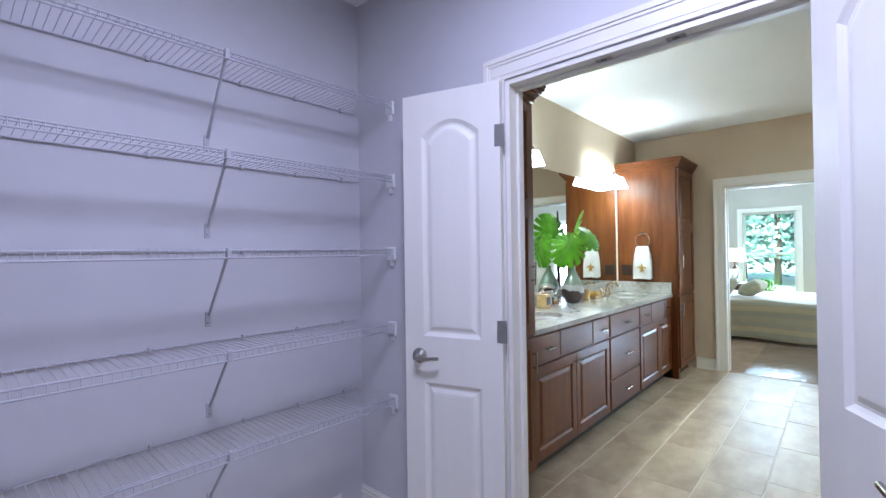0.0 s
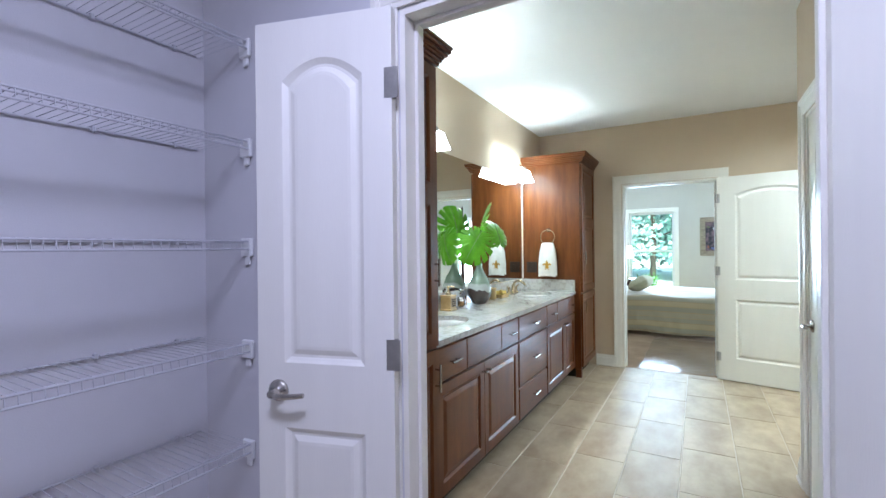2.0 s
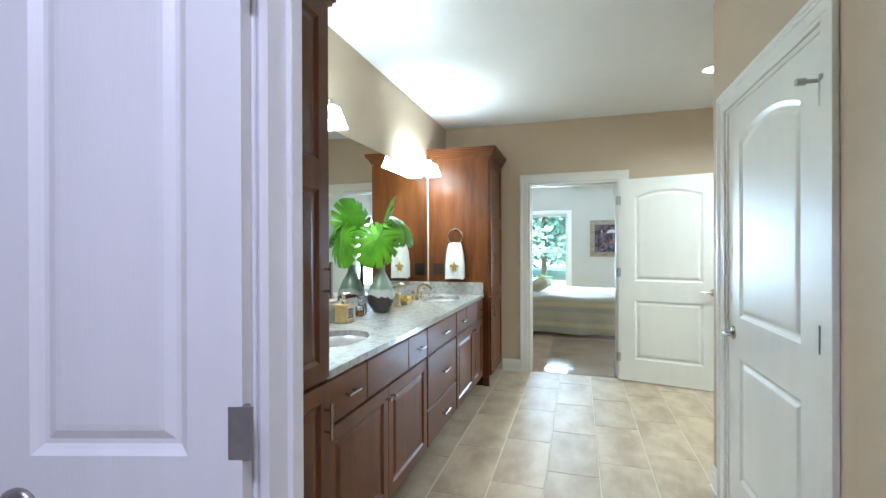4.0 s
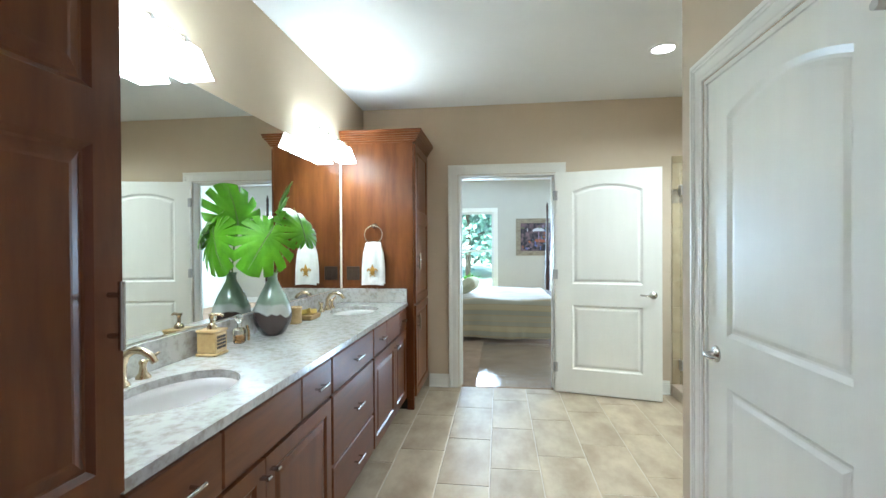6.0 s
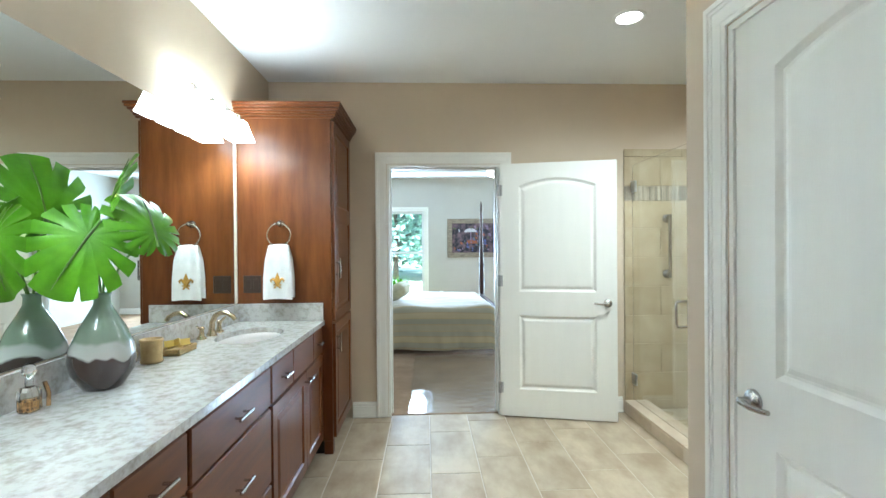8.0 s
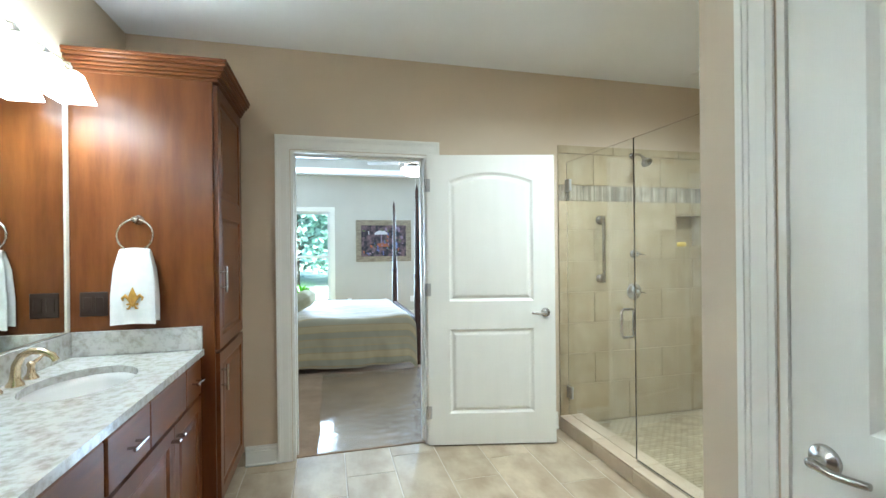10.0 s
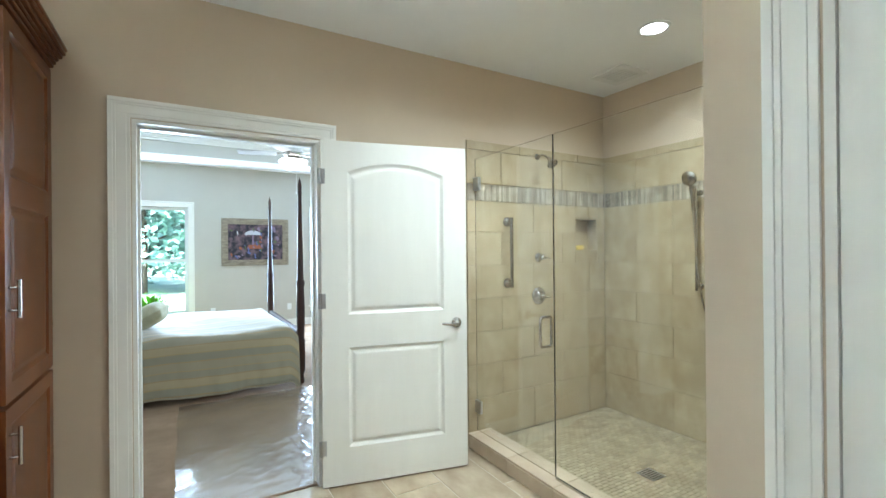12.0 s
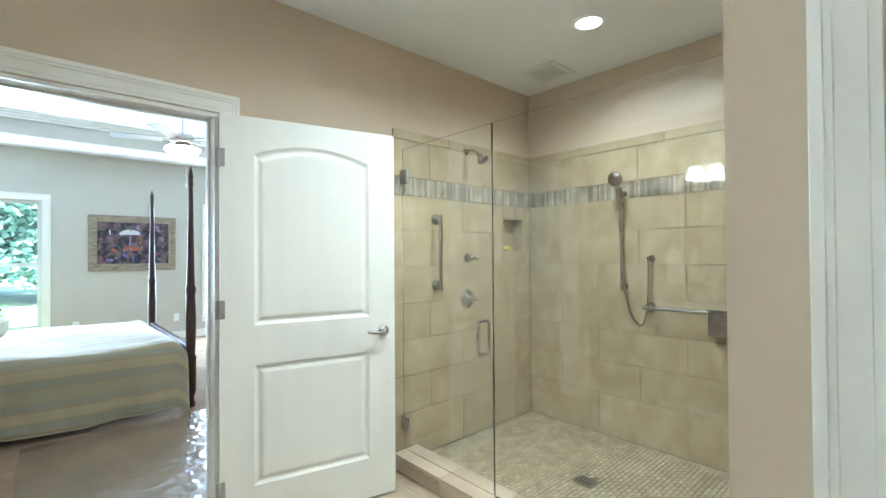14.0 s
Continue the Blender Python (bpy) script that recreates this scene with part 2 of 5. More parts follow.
# ---------- mesh helpers ----------
class Mesh:
    """Collects vertices and faces of one part."""

    def __init__(self):
        self.v, self.f, self.s = [], [], []

    def add(self, verts, faces, smooth=False, m=None):
        n = len(self.v)
        self.v += [tuple(m @ Vector(p)) if m else tuple(p) for p in verts]
        self.f += [tuple(n + i for i in f) for f in faces]
        self.s += [smooth] * len(faces)
        return self

    def box(self, a, b, r=0.0, m=None):
        """A box from corner a to corner b with chamfered edges."""
        lo, hi = [min(p, q) for p, q in zip(a, b)], [max(p, q) for p, q in zip(a, b)]
        r = min(r, 0.45 * min(h - l for l, h in zip(lo, hi)))
        if r <= 0:
            vs = [(x, y, z) for x in (lo[0], hi[0]) for y in (lo[1], hi[1]) for z in (lo[2], hi[2])]
            return self.add(vs, [(0, 1, 3, 2), (4, 6, 7, 5), (0, 4, 5, 1), (2, 3, 7, 6), (0, 2, 6, 4), (1, 5, 7, 3)], m=m)
        vs, ix = [], {}
        for sx in (0, 1):
            for sy in (0, 1):
                for sz in (0, 1):
                    for ax in range(3):
                        s = (sx, sy, sz)
                        p = [(hi if s[k] else lo)[k] + (0 if k == ax else (-r if s[k] else r)) for k in range(3)]
                        ix[sx, sy, sz, ax] = len(vs)
                        vs.append(p)
        fs = []
        for ax in range(3):
            u, w = (ax + 1) % 3, (ax + 2) % 3
            for side in (0, 1):
                loop = []
                for pu, pw in ((0, 0), (1, 0), (1, 1), (0, 1)):
                    s = [0, 0, 0]
                    s[ax], s[u], s[w] = side, pu, pw
                    loop.append(ix[(*s, ax)])
                fs.append(tuple(loop if side else loop[::-1]))
            for pu in (0, 1):
                for pw in (0, 1):
                    e = []
                    for side in (0, 1):
                        s = [0, 0, 0]
                        s[ax], s[u], s[w] = side, pu, pw
                        e.append((ix[(*s, u)], ix[(*s, w)]))
                    q = (e[0][0], e[0][1], e[1][1], e[1][0])
                    fs.append(q if pu == pw else q[::-1])
        for s in [(a_, b_, c_) for a_ in (0, 1) for b_ in (0, 1) for c_ in (0, 1)]:
            q = tuple(ix[(*s, k)] for k in range(3))
            fs.append(q if sum(s) % 2 else q[::-1])
        return self.add(vs, fs, m=m)

    def tube(self, pts, r, n=8, m=None, caps=True):
        """A round bar along a line of points; r is one radius or one for each point."""
        pts = [Vector(p) for p in pts]
        rs = r if isinstance(r, (list, tuple)) else [r] * len(pts)
        vs, fs = [], []
        d0 = (pts[1] - pts[0]).normalized()
        u = d0.orthogonal().normalized()
        for i, p in enumerate(pts):
            d = (pts[min(i + 1, len(pts) - 1)] - pts[max(i - 1, 0)]).normalized()
            u = (u - d * u.dot(d)).normalized()
            w = d.cross(u)
            vs += [p + rs[i] * (math.cos(2 * math.pi * k / n) * u + math.sin(2 * math.pi * k / n) * w) for k in range(n)]
        for i in range(len(pts) - 1):
            fs += [(i * n + k, i * n + (k + 1) % n, (i + 1) * n + (k + 1) % n, (i + 1) * n + k) for k in range(n)]
        self.add(vs, fs, True, m)
        if caps:
            self.add(vs[:n], [tuple(range(n))[::-1]], False, m)
            self.add(vs[-n:], [tuple(range(n))], False, m)
        return self

    def lathe(self, prof, n=24, m=None, sx=1.0, sy=1.0):
        """A turned shape: radius and height pairs from bottom to top."""
        vs = [(sx * r * math.cos(2 * math.pi * k / n), sy * r * math.sin(2 * math.pi * k / n), z) for r, z in prof for k in range(n)]
        fs = [(i * n + k, i * n + (k + 1) % n, (i + 1) * n + (k + 1) % n, (i + 1) * n + k) for i in range(len(prof) - 1) for k in range(n)]
        return self.add(vs, fs, True, m)

    def prism(self, poly, y0, y1, m=None):
        """An upright plate: an outline in x, z with thickness along y."""
        n = len(poly)
        vs = [(x, y0, z) for x, z in poly] + [(x, y1, z) for x, z in poly]
        fs = [tuple(range(n)), tuple(range(2 * n - 1, n - 1, -1))] + [(k, k + n, (k + 1) % n + n, (k + 1) % n) for k in range(n)]
        return self.add(vs, fs, False, m)

    def data(self, name, material):
        me = bpy.data.meshes.new(name)
        me.from_pydata(self.v, [], self.f)
        me.materials.append(material)
        me.polygons.foreach_set("use_smooth", self.s)
        bm = bmesh.new()
        bm.from_mesh(me)
        bmesh.ops.recalc_face_normals(bm, faces=bm.faces)
        bm.to_mesh(me)
        bm.free()
        return me


def part(name, mesh, material, parent, label=""):
    ob = new(name, mesh.data(name, material))
    ob.parent = parent
    return tagged(ob, label)


def thing(name, m, label, category, group=""):
    ob = new(name)
    ob.empty_display_size = 0.1
    ob.matrix_basis = m
    return tagged(ob, label, category, group)


def struct(name, mesh, material, label, category="", m=None):
    ob = new(name, mesh.data(name, material))
    if m:
        ob.matrix_basis = m
    return tagged(ob, label, category, kind="structure")


def piece_mesh(name, w, d, h, material, r=0.002):
    return Mesh().box((0, 0, 0), (w, d, h), r).data(name, material)


# ---------- plan ----------
H = 2.712                      # bathroom and closet ceiling
XV, XS = -1.83, 2.50           # vanity wall, shower end wall
YN = 6.0                       # wall to the bedroom
YC0, YC1 = 1.74, 1.82          # wall between closet and bathroom
XR, YR = 0.355, 3.935            # wall with the side door, its outer corner
XC = -1.855                     # closet shelf wall
YB = 12.0                      # bedroom window wall


def wall_x(name, x0, x1, y0, y1, z1, holes, material, label):
    """A wall that runs along x, with openings (xa, xb, za, zb)."""
    mesh, x = Mesh(), x0
    for xa, xb, za, zb in holes:
        mesh.box((x, y0, 0), (xa, y1, z1))
        mesh.box((xa, y0, zb), (xb, y1, z1))
        if za > 0:
            mesh.box((xa, y0, 0), (xb, y1, za))
        x = xb
    mesh.box((x, y0, 0), (x1, y1, z1))
    return struct(name, mesh, material, label, "wall")


def wall_y(name, y0, y1, x0, x1, z1, material, label, holes=()):
    mesh, y = Mesh(), y0
    for ya, yb, zb in holes:
        mesh.box((x0, y, 0), (x1, ya, z1))
        mesh.box((x0, ya, zb), (x1, yb, z1))
        y = yb
    mesh.box((x0, y, 0), (x1, y1, z1))
    return struct(name, mesh, material, label, "wall")


# closet and bathroom shell; the two sides of a shared wall have their own paint
OPC = (-0.90, 0.085, 0, 2.05)
OPB = (-0.89, 0.027, 0, 2.05)
wall_x("wall_closet_front", XC, 1.3, YC0, YC0 + 0.06, H, [OPC], CLOSET_PAINT, "white painted closet wall with double door opening")
wall_x("wall_bath_south", XV, XR + 0.1, YC0 + 0.06, YC1, H, [OPC], BEIGE, "beige painted bathroom wall round the closet doorway")
wall_y("wall_closet_shelves", -1.6, YC0, XC - 0.1, XC, H, CLOSET_PAINT, "white painted closet wall behind wire shelves")
wall_y("wall_closet_east", -1.6, YC0, 1.3, 1.4, H, CLOSET_PAINT, "plain white closet side wall")
wall_x("wall_closet_back", XC - 0.1, 1.4, -1.7, -1.6, H, [], CLOSET_PAINT, "plain white closet end wall")
wall_y("wall_vanity", YC1, YN, XV - 0.1, XV, H, BEIGE, "beige painted wall above the vanity mirror")
wall_x("wall_bath_north", XV - 0.1, XS + 0.1, YN, YN + 0.10, H, [OPB, (2.135, 2.40, 1.372, 1.648)], BEIGE, "beige painted wall with bedroom doorway")
wall_y("wall_side_door", YC1, YR, XR, XR + 0.10, H, BEIGE, "beige painted wall with a closed white door", [(2.765, 3.715, 2.05)])
wall_x("wall_shower_south", XR + 0.10, XS + 0.1, YR - 0.1, YR, H, [], BEIGE, "beige wall at the end of the shower")
wall_y("wall_shower_east", YR, YN, XS, XS + 0.1, H, BEIGE, "beige painted wall above the shower tile")
wall_y("wall_toilet_room", 2.5, 3.835, XR + 0.9, XR + 1.0, H, BEIGE, "plain wall behind the closed door")
struct("ceiling_bath", Mesh().box((XC - 0.1, -1.7, H), (XS + 0.1, YN + 0.06, H + 0.1)), CEIL, "smooth white painted ceiling", "ceiling")
# bedroom shell with tray ceiling
HB, HT = 2.86, 3.16
XW, XE = -2.9, 3.4
WIN = [(-1.56, -0.62, 0.36, 2.14), (1.495, 2.435, 0.36, 2.14)]
wall_x("wall_bed_south", XW, XE, YN + 0.10, YN + 0.12, HT, [OPB], GREIGE, "grey-beige bedroom wall round the bathroom doorway")
wall_x("wall_bed_north", XW - 0.1, XE + 0.1, YB, YB + 0.14, HT, WIN, GREIGE, "grey-beige bedroom wall with two white windows")
wall_y("wall_bed_west", YN + 0.06, YB, XW - 0.1, XW, HT, GREIGE, "plain grey-beige bedroom side wall")
wall_y("wall_bed_east", YN + 0.06, YB, XE, XE + 0.1, HT, GREIGE, "plain grey-beige bedroom side wall")
tray = Mesh()
SO = 0.75
tray.box((XW, YN + 0.12, HB), (XE, YN + 0.12 + SO, HB + 0.02)).box((XW, YB - SO, HB), (XE, YB, HB + 0.02))
tray.box((XW, YN + 0.12 + SO, HB), (XW + SO, YB - SO, HB + 0.02)).box((XE - SO, YN + 0.12 + SO, HB), (XE, YB - SO, HB + 0.02))
struct("ceiling_soffit", tray, CEIL, "white soffit round a tray ceiling", "ceiling")
riser = Mesh()
yA, yB2, xA, xB = YN + 0.12 + SO, YB - SO, XW + SO, XE - SO
riser.box((xA, yA - 0.02, HB + 0.02), (xB, yA, HT)).box((xA, yB2, HB + 0.02), (xB, yB2 + 0.02, HT)).box((xA - 0.02, yA, HB + 0.02), (xA, yB2, HT)).box((xB, yA, HB + 0.02), (xB + 0.02, yB2, HT))
struct("ceiling_tray_side", riser, GREIGE, "grey-beige painted step of a tray ceiling", "ceiling")
crown = Mesh()
for k, (o, z0, z1) in enumerate(((0.03, 0.09, 0.06), (0.055, 0.06, 0.03), (0.085, 0.03, 0.0))):
    crown.box((xA, yB2 - o, HT - z0), (xB, yB2, HT - z1)).box((xA, yA, HT - z0), (xB, yA + o, HT - z1))
    crown.box((xA, yA + o, HT - z0), (xA + o, yB2 - o, HT - z1)).box((xB - o, yA + o, HT - z0), (xB, yB2 - o, HT - z1))
struct("trim_tray_crown", crown, TRIM, "white stepped crown moulding in the tray ceiling", "crown moulding")
struct("ceiling_bedroom", Mesh().box((XW - 0.1, YN + 0.06, HT), (XE + 0.1, YB + 0.14, HT + 0.1)), CEIL, "white painted tray ceiling", "ceiling")
# floors
floor = struct("floor_bath", Mesh().box((XC - 0.1, -1.7, -0.12), (XS + 0.1, YN + 0.03, -0.002)), GROUT, "tan stone-look floor tile in staggered rows", "floor")
struct("floor_bedroom", Mesh().box((XW - 0.1, YN + 0.03, -0.12), (XE + 0.1, YB + 0.14, 0.004)), CARPET, "brown bedroom carpet partly under plastic film", "carpet")
struct("ground", Mesh().box((-400, YB + 0.2, -0.6), (400, 800, -0.35)), LAWN, "green lawn outside the bedroom window", "ground")


# ---------- trim ----------
def casing(name, w, h, m, label):
    """Door casing round an opening w wide and h high, in x, z, in front of y = 0 (towards -y)."""
    c = Mesh()
    for a, t, o in ((0.004, 0.0085, 0.0925), (0.020, 0.0105, 0.0930), (0.062, 0.0145, 0.0935), (0.074, 0.019, 0.0940)):
        for x, s in ((0, -1), (w, 1)):
            c.box((x + s * a, -t, 0), (x + s * o, 0, h + a), 0.0012)
        c.box((-o, -t, h + a), (w + o, 0, h + o), 0.0012)
    return struct(name, c, TRIM, label, "door casing", m)


def jamb(name, w, h, d, m, label, stop=0.6):
    j = Mesh().box((0, 0, 0), (0.018, d, h)).box((w - 0.018, 0, 0), (w, d, h)).box((0.018, 0, h - 0.018), (w - 0.018, d, h))
    s = d * stop
    j.box((0.018, s, 0), (0.03, s + 0.035, h - 0.018), 0.002).box((w - 0.03, s, 0), (w - 0.018, s + 0.035, h - 0.018), 0.002).box((0.03, s, h - 0.03), (w - 0.03, s + 0.035, h - 0.018), 0.002)
    return struct(name, j, TRIM, label, "door frame", m)


WC, WB = OPC[1] - OPC[0], OPB[1] - OPB[0]
casing("trim_closet_inside", WC, 2.05, pose(OPC[0], YC0 - 0.001, 0), "white moulded casing inside the closet doorway")
casing("trim_closet_bath", WC, 2.05, pose(OPC[1], YC1 + 0.001, 0, 0, 0, 180), "white moulded casing on the bathroom side")
jamb("trim_closet_jamb", WC, 2.05, 0.08, pose(OPC[0], YC0, 0), "white closet door frame")
casing("trim_bedroom_door", WB, 2.05, pose(OPB[0], YN - 0.001, 0), "white moulded casing round the bedroom doorway")
casing("trim_bedroom_door_back", WB, 2.05, pose(OPB[1], YN + 0.121, 0, 0, 0, 180), "white moulded casing on the bedroom side")
jamb("trim_bedroom_jamb", WB, 2.05, 0.12, pose(OPB[0], YN, 0), "white bedroom door frame")
casing("trim_side_door", 0.95, 2.05, pose(XR - 0.001, 3.715, 0, 0, 0, -90), "white moulded casing round the closed side door")
jamb("trim_side_jamb", 0.95, 2.05, 0.10, pose(XR, 3.715, 0, 0, 0, -90), "white side door frame", 0.45)


def base(name, length, m, label="white moulded baseboard"):
    b = Mesh().box((0, -0.014, 0), (length, 0, 0.095), 0.002).box((0, -0.010, 0.095), (length, 0, 0.115), 0.003).box((0, -0.006, 0.115), (length, 0, 0.127), 0.002).box((0, -0.024, 0), (length, -0.014, 0.018), 0.006)
    return struct(name, b, TRIM, label, "baseboard", m)


base("baseboard_north_a", 0.195, pose(-1.18, YN, 0))
base("baseboard_north_b", 0.92, pose(0.122, YN, 0))
base("baseboard_side", 0.125, pose(XR, YR, 0, 0, 0, -90))
base("baseboard_corner", 0.69, pose(XR + 0.0, YR, 0, 0, 0, 180) @ pose(-0.69, 0, 0))
base("baseboard_side_b", 0.80, pose(XR, 2.67, 0, 0, 0, -90))
base("baseboard_closet", 0.875, pose(XC, YC0, 0))
base("baseboard_closet_long", 3.2, pose(XC, -1.6, 0, 0, 0, 90))
base("baseboard_bed_north", XE - XW, pose(XW, YB, 0))


# ---------- doors ----------
def rect_loop(x0, x1, z0, z1, sag, i, n=14):
    """A panel outline drawn in by i: straight foot and sides, arched or straight top."""
    a, b, lo, hi = x0 + i, x1 - i, z0 + i, z1 - i
    pts = [(a, lo), (b, lo)]
    if sag <= 0:
        return pts + [(b, hi), (a, hi)]
    for k in range(n + 1):
        u = 1 - 2 * k / n
        pts.append(((a + b) / 2 + u * (b - a) / 2, hi + sag * (1 - u * u)))
    return pts


def panelled(w, h, t, panels, profile, both=True, z0=0.0):
    """A leaf w by h, t thick, front at y = 0 facing -y, with moulded panels (x0, x1, z0, z1, sag)."""
    from mathutils.geometry import tessellate_polygon
    mesh = Mesh()
    for front in ((True, False) if both else (True,)):
        def yy(d):
            return d if front else t - d
        outer = [(0, z0), (w, z0), (w, z0 + h), (0, z0 + h)]
        loops = [rect_loop(*p, profile[0][0]) for p in panels]
        polys = [[Vector((x, z, 0)) for x, z in lp] for lp in [outer] + loops]
        flat = [(v.x, yy(0), v.y) for lp in polys for v in lp]
        mesh.add(flat, [tuple(f) for f in tessellate_polygon(polys)])
        for p in panels:
            rings = [[(x, yy(d), z) for x, z in rect_loop(*p, i)] for i, d in profile]
            n = len(rings[0])
            vs = [v for r in rings for v in r]
            fs = [(k * n + j, k * n + (j + 1) % n, (k + 1) * n + (j + 1) % n, (k + 1) * n + j) for k in range(len(rings) - 1) for j in range(n)]
            fs.append(tuple(range((len(rings) - 1) * n, len(rings) * n)))
            mesh.add(vs, fs)
    vs = [(x, y, z) for y in (0, t) for x, z in ((0, z0), (w, z0), (w, z0 + h), (0, z0 + h))]
    mesh.add(vs, [(0, 1, 5, 4), (1, 2, 6, 5), (2, 3, 7, 6), (3, 0, 4, 7)] + ([] if both else [(4, 5, 6, 7)]))
    return mesh


DOOR_PROFILE = [(0, 0), (0.008, 0.006), (0.016, 0.011), (0.024, 0.011), (0.040, 0.004), (0.050, 0.003)]
CAB_PROFILE = [(0, 0), (0.004, 0.003), (0.012, 0.009), (0.018, 0.009), (0.038, 0.003), (0.044, 0.002)]


def lever(parent, x, z, side, t, flip=1):
    """A lever handle on the leaf's front (side -1) or back (side 1)."""
    y = 0 if side < 0 else t
    ro = Mesh().lathe([(0.0, 0), (0.033, 0), (0.033, 0.004), (0.028, 0.010), (0.014, 0.013), (0.011, 0.02), (0.011, 0.045), (0.0, 0.046)], 24, pose(x, y, z, 90 if side < 0 else -90))
    rose = part("rose", ro, NICKEL, parent, "round satin nickel door rose")
    s = side
    lv = Mesh().tube([(x, y + s * 0.042, z), (x + flip * 0.02, y + s * 0.047, z), (x + flip * 0.05, y + s * 0.050, z - 0.002), (x + flip * 0.085, y + s * 0.047, z + 0.001), (x + flip * 0.108, y + s * 0.044, z + 0.004)], [0.010, 0.0095, 0.0085, 0.008, 0.007], 12)
    part("lever", lv, NICKEL, parent, "curved satin nickel lever")


def hinge(parent, z, y=0.0):
    h = Mesh().tube([(-0.004, y - 0.006, z - 0.045), (-0.004, y - 0.006, z + 0.045)], 0.007, 10)
    h.box((-0.018, y - 0.003, z - 0.044), (-0.003, y + 0.0005, z + 0.044), 0.001).box((-0.003, y - 0.0022, z - 0.044), (0.024, y + 0.0005, z + 0.044), 0.001)
    part("hinge", h, HINGE_M, parent, "satin steel butt hinge")


def door(name, w, m, label, hinge_side=0.0, sides=(-1, 1), inset=None, hz=(0.24, 1.10, 1.83), flip=-1, show_hinges=True):
    t, h = 0.035, 2.03
    i = inset or 0.17 * w
    d = thing(name, m, label, "door")
    d["kind"] = "structure"
    leaf = panelled(w, h, t, [(i, w - i, 1.015, 1.86, 0.06), (i, w - i, 0.23, 0.82, 0)], DOOR_PROFILE, True, 0.012)
    part("leaf", leaf, DOOR, d)
    for s in sides:
        lever(d, w - 0.07, 0.93, s, t, flip)
    if show_hinges:
        for z in hz:
            hinge(d, z, hinge_side)
    part("latch", Mesh().box((w - 0.0005, 0.006, 0.90), (w + 0.0015, 0.029, 0.96), 0.0005), NICKEL, d)
    return d


door("door_1", 0.90, pose(0.017, 5.950, 0, 0, 0, -12.6), "white two-panel arched bedroom door standing wide open")
door("door_2", 0.44, pose(-0.908, 1.728, 0, 0, 0, 196.3), "narrow white closet double-door leaf folded open", hinge_side=0.035, inset=0.09, hz=(0.24, 1.052, 1.825), flip=-1)
door("door_3", 0.455, pose(0.045, 1.645, 0, 0, 0, -62), "narrow white closet double-door leaf standing open", inset=0.098, show_hinges=False)
side = door("door_4", 0.912, pose(XR + 0.008, 3.695, 0, 0, 0, -90), "closed white two-panel arched side door", sides=(-1,), show_hinges=False, inset=0.15)
# lever of the side door is by the corner, hinges on the far edge
for ch in list(side.children):
    if ch.name.split(".")[0] in ("rose", "lever"):
        ch.matrix_basis = pose(0.912, 0, 0) @ Matrix.Diagonal((-1, 1, 1, 1))
for z in (0.24, 1.06, 1.84):
    hm = Mesh().tube([(0.918, -0.008, z - 0.045), (0.918, -0.008, z + 0.045)], 0.0075, 10)
    part("hinge", hm, HINGE_M, side, "satin steel hinge knuckle")
ps = Mesh().tube([(0.918, -0.010, 1.875), (0.918, -0.055, 1.875)], 0.007, 8).tube([(0.918, -0.05, 1.875), (0.918, -0.075, 1.875)], 0.012, 10).tube([(0.918, -0.012, 1.875), (0.968, -0.03, 1.875)], 0.006, 8)
part("hinge_pin_stop", ps, HINGE_M, side, "satin steel hinge-pin door stop")
strike = struct("trim_strike_plate", Mesh().box((OPB[0] + 0.0182, YN + 0.018, 0.895), (OPB[0] + 0.0198, YN + 0.046, 0.965), 0.0005), HINGE_M, "steel strike plate in the bedroom door frame", "strike plate")
for x in (-0.513, -0.284):
    c = thing("ball_catch", pose(x, YC0 + 0.035, 2.0315), "steel ball catch plate under the closet door head", "door catch", "closet door catches")
    part("plate", Mesh().box((-0.028, -0.014, -0.003), (0.028, 0.014, 0), 0.001), HINGE_M, c)
    part("socket", Mesh().lathe([(0.007, -0.005), (0.009, -0.003), (0.009, 0)], 14), DARK, c)


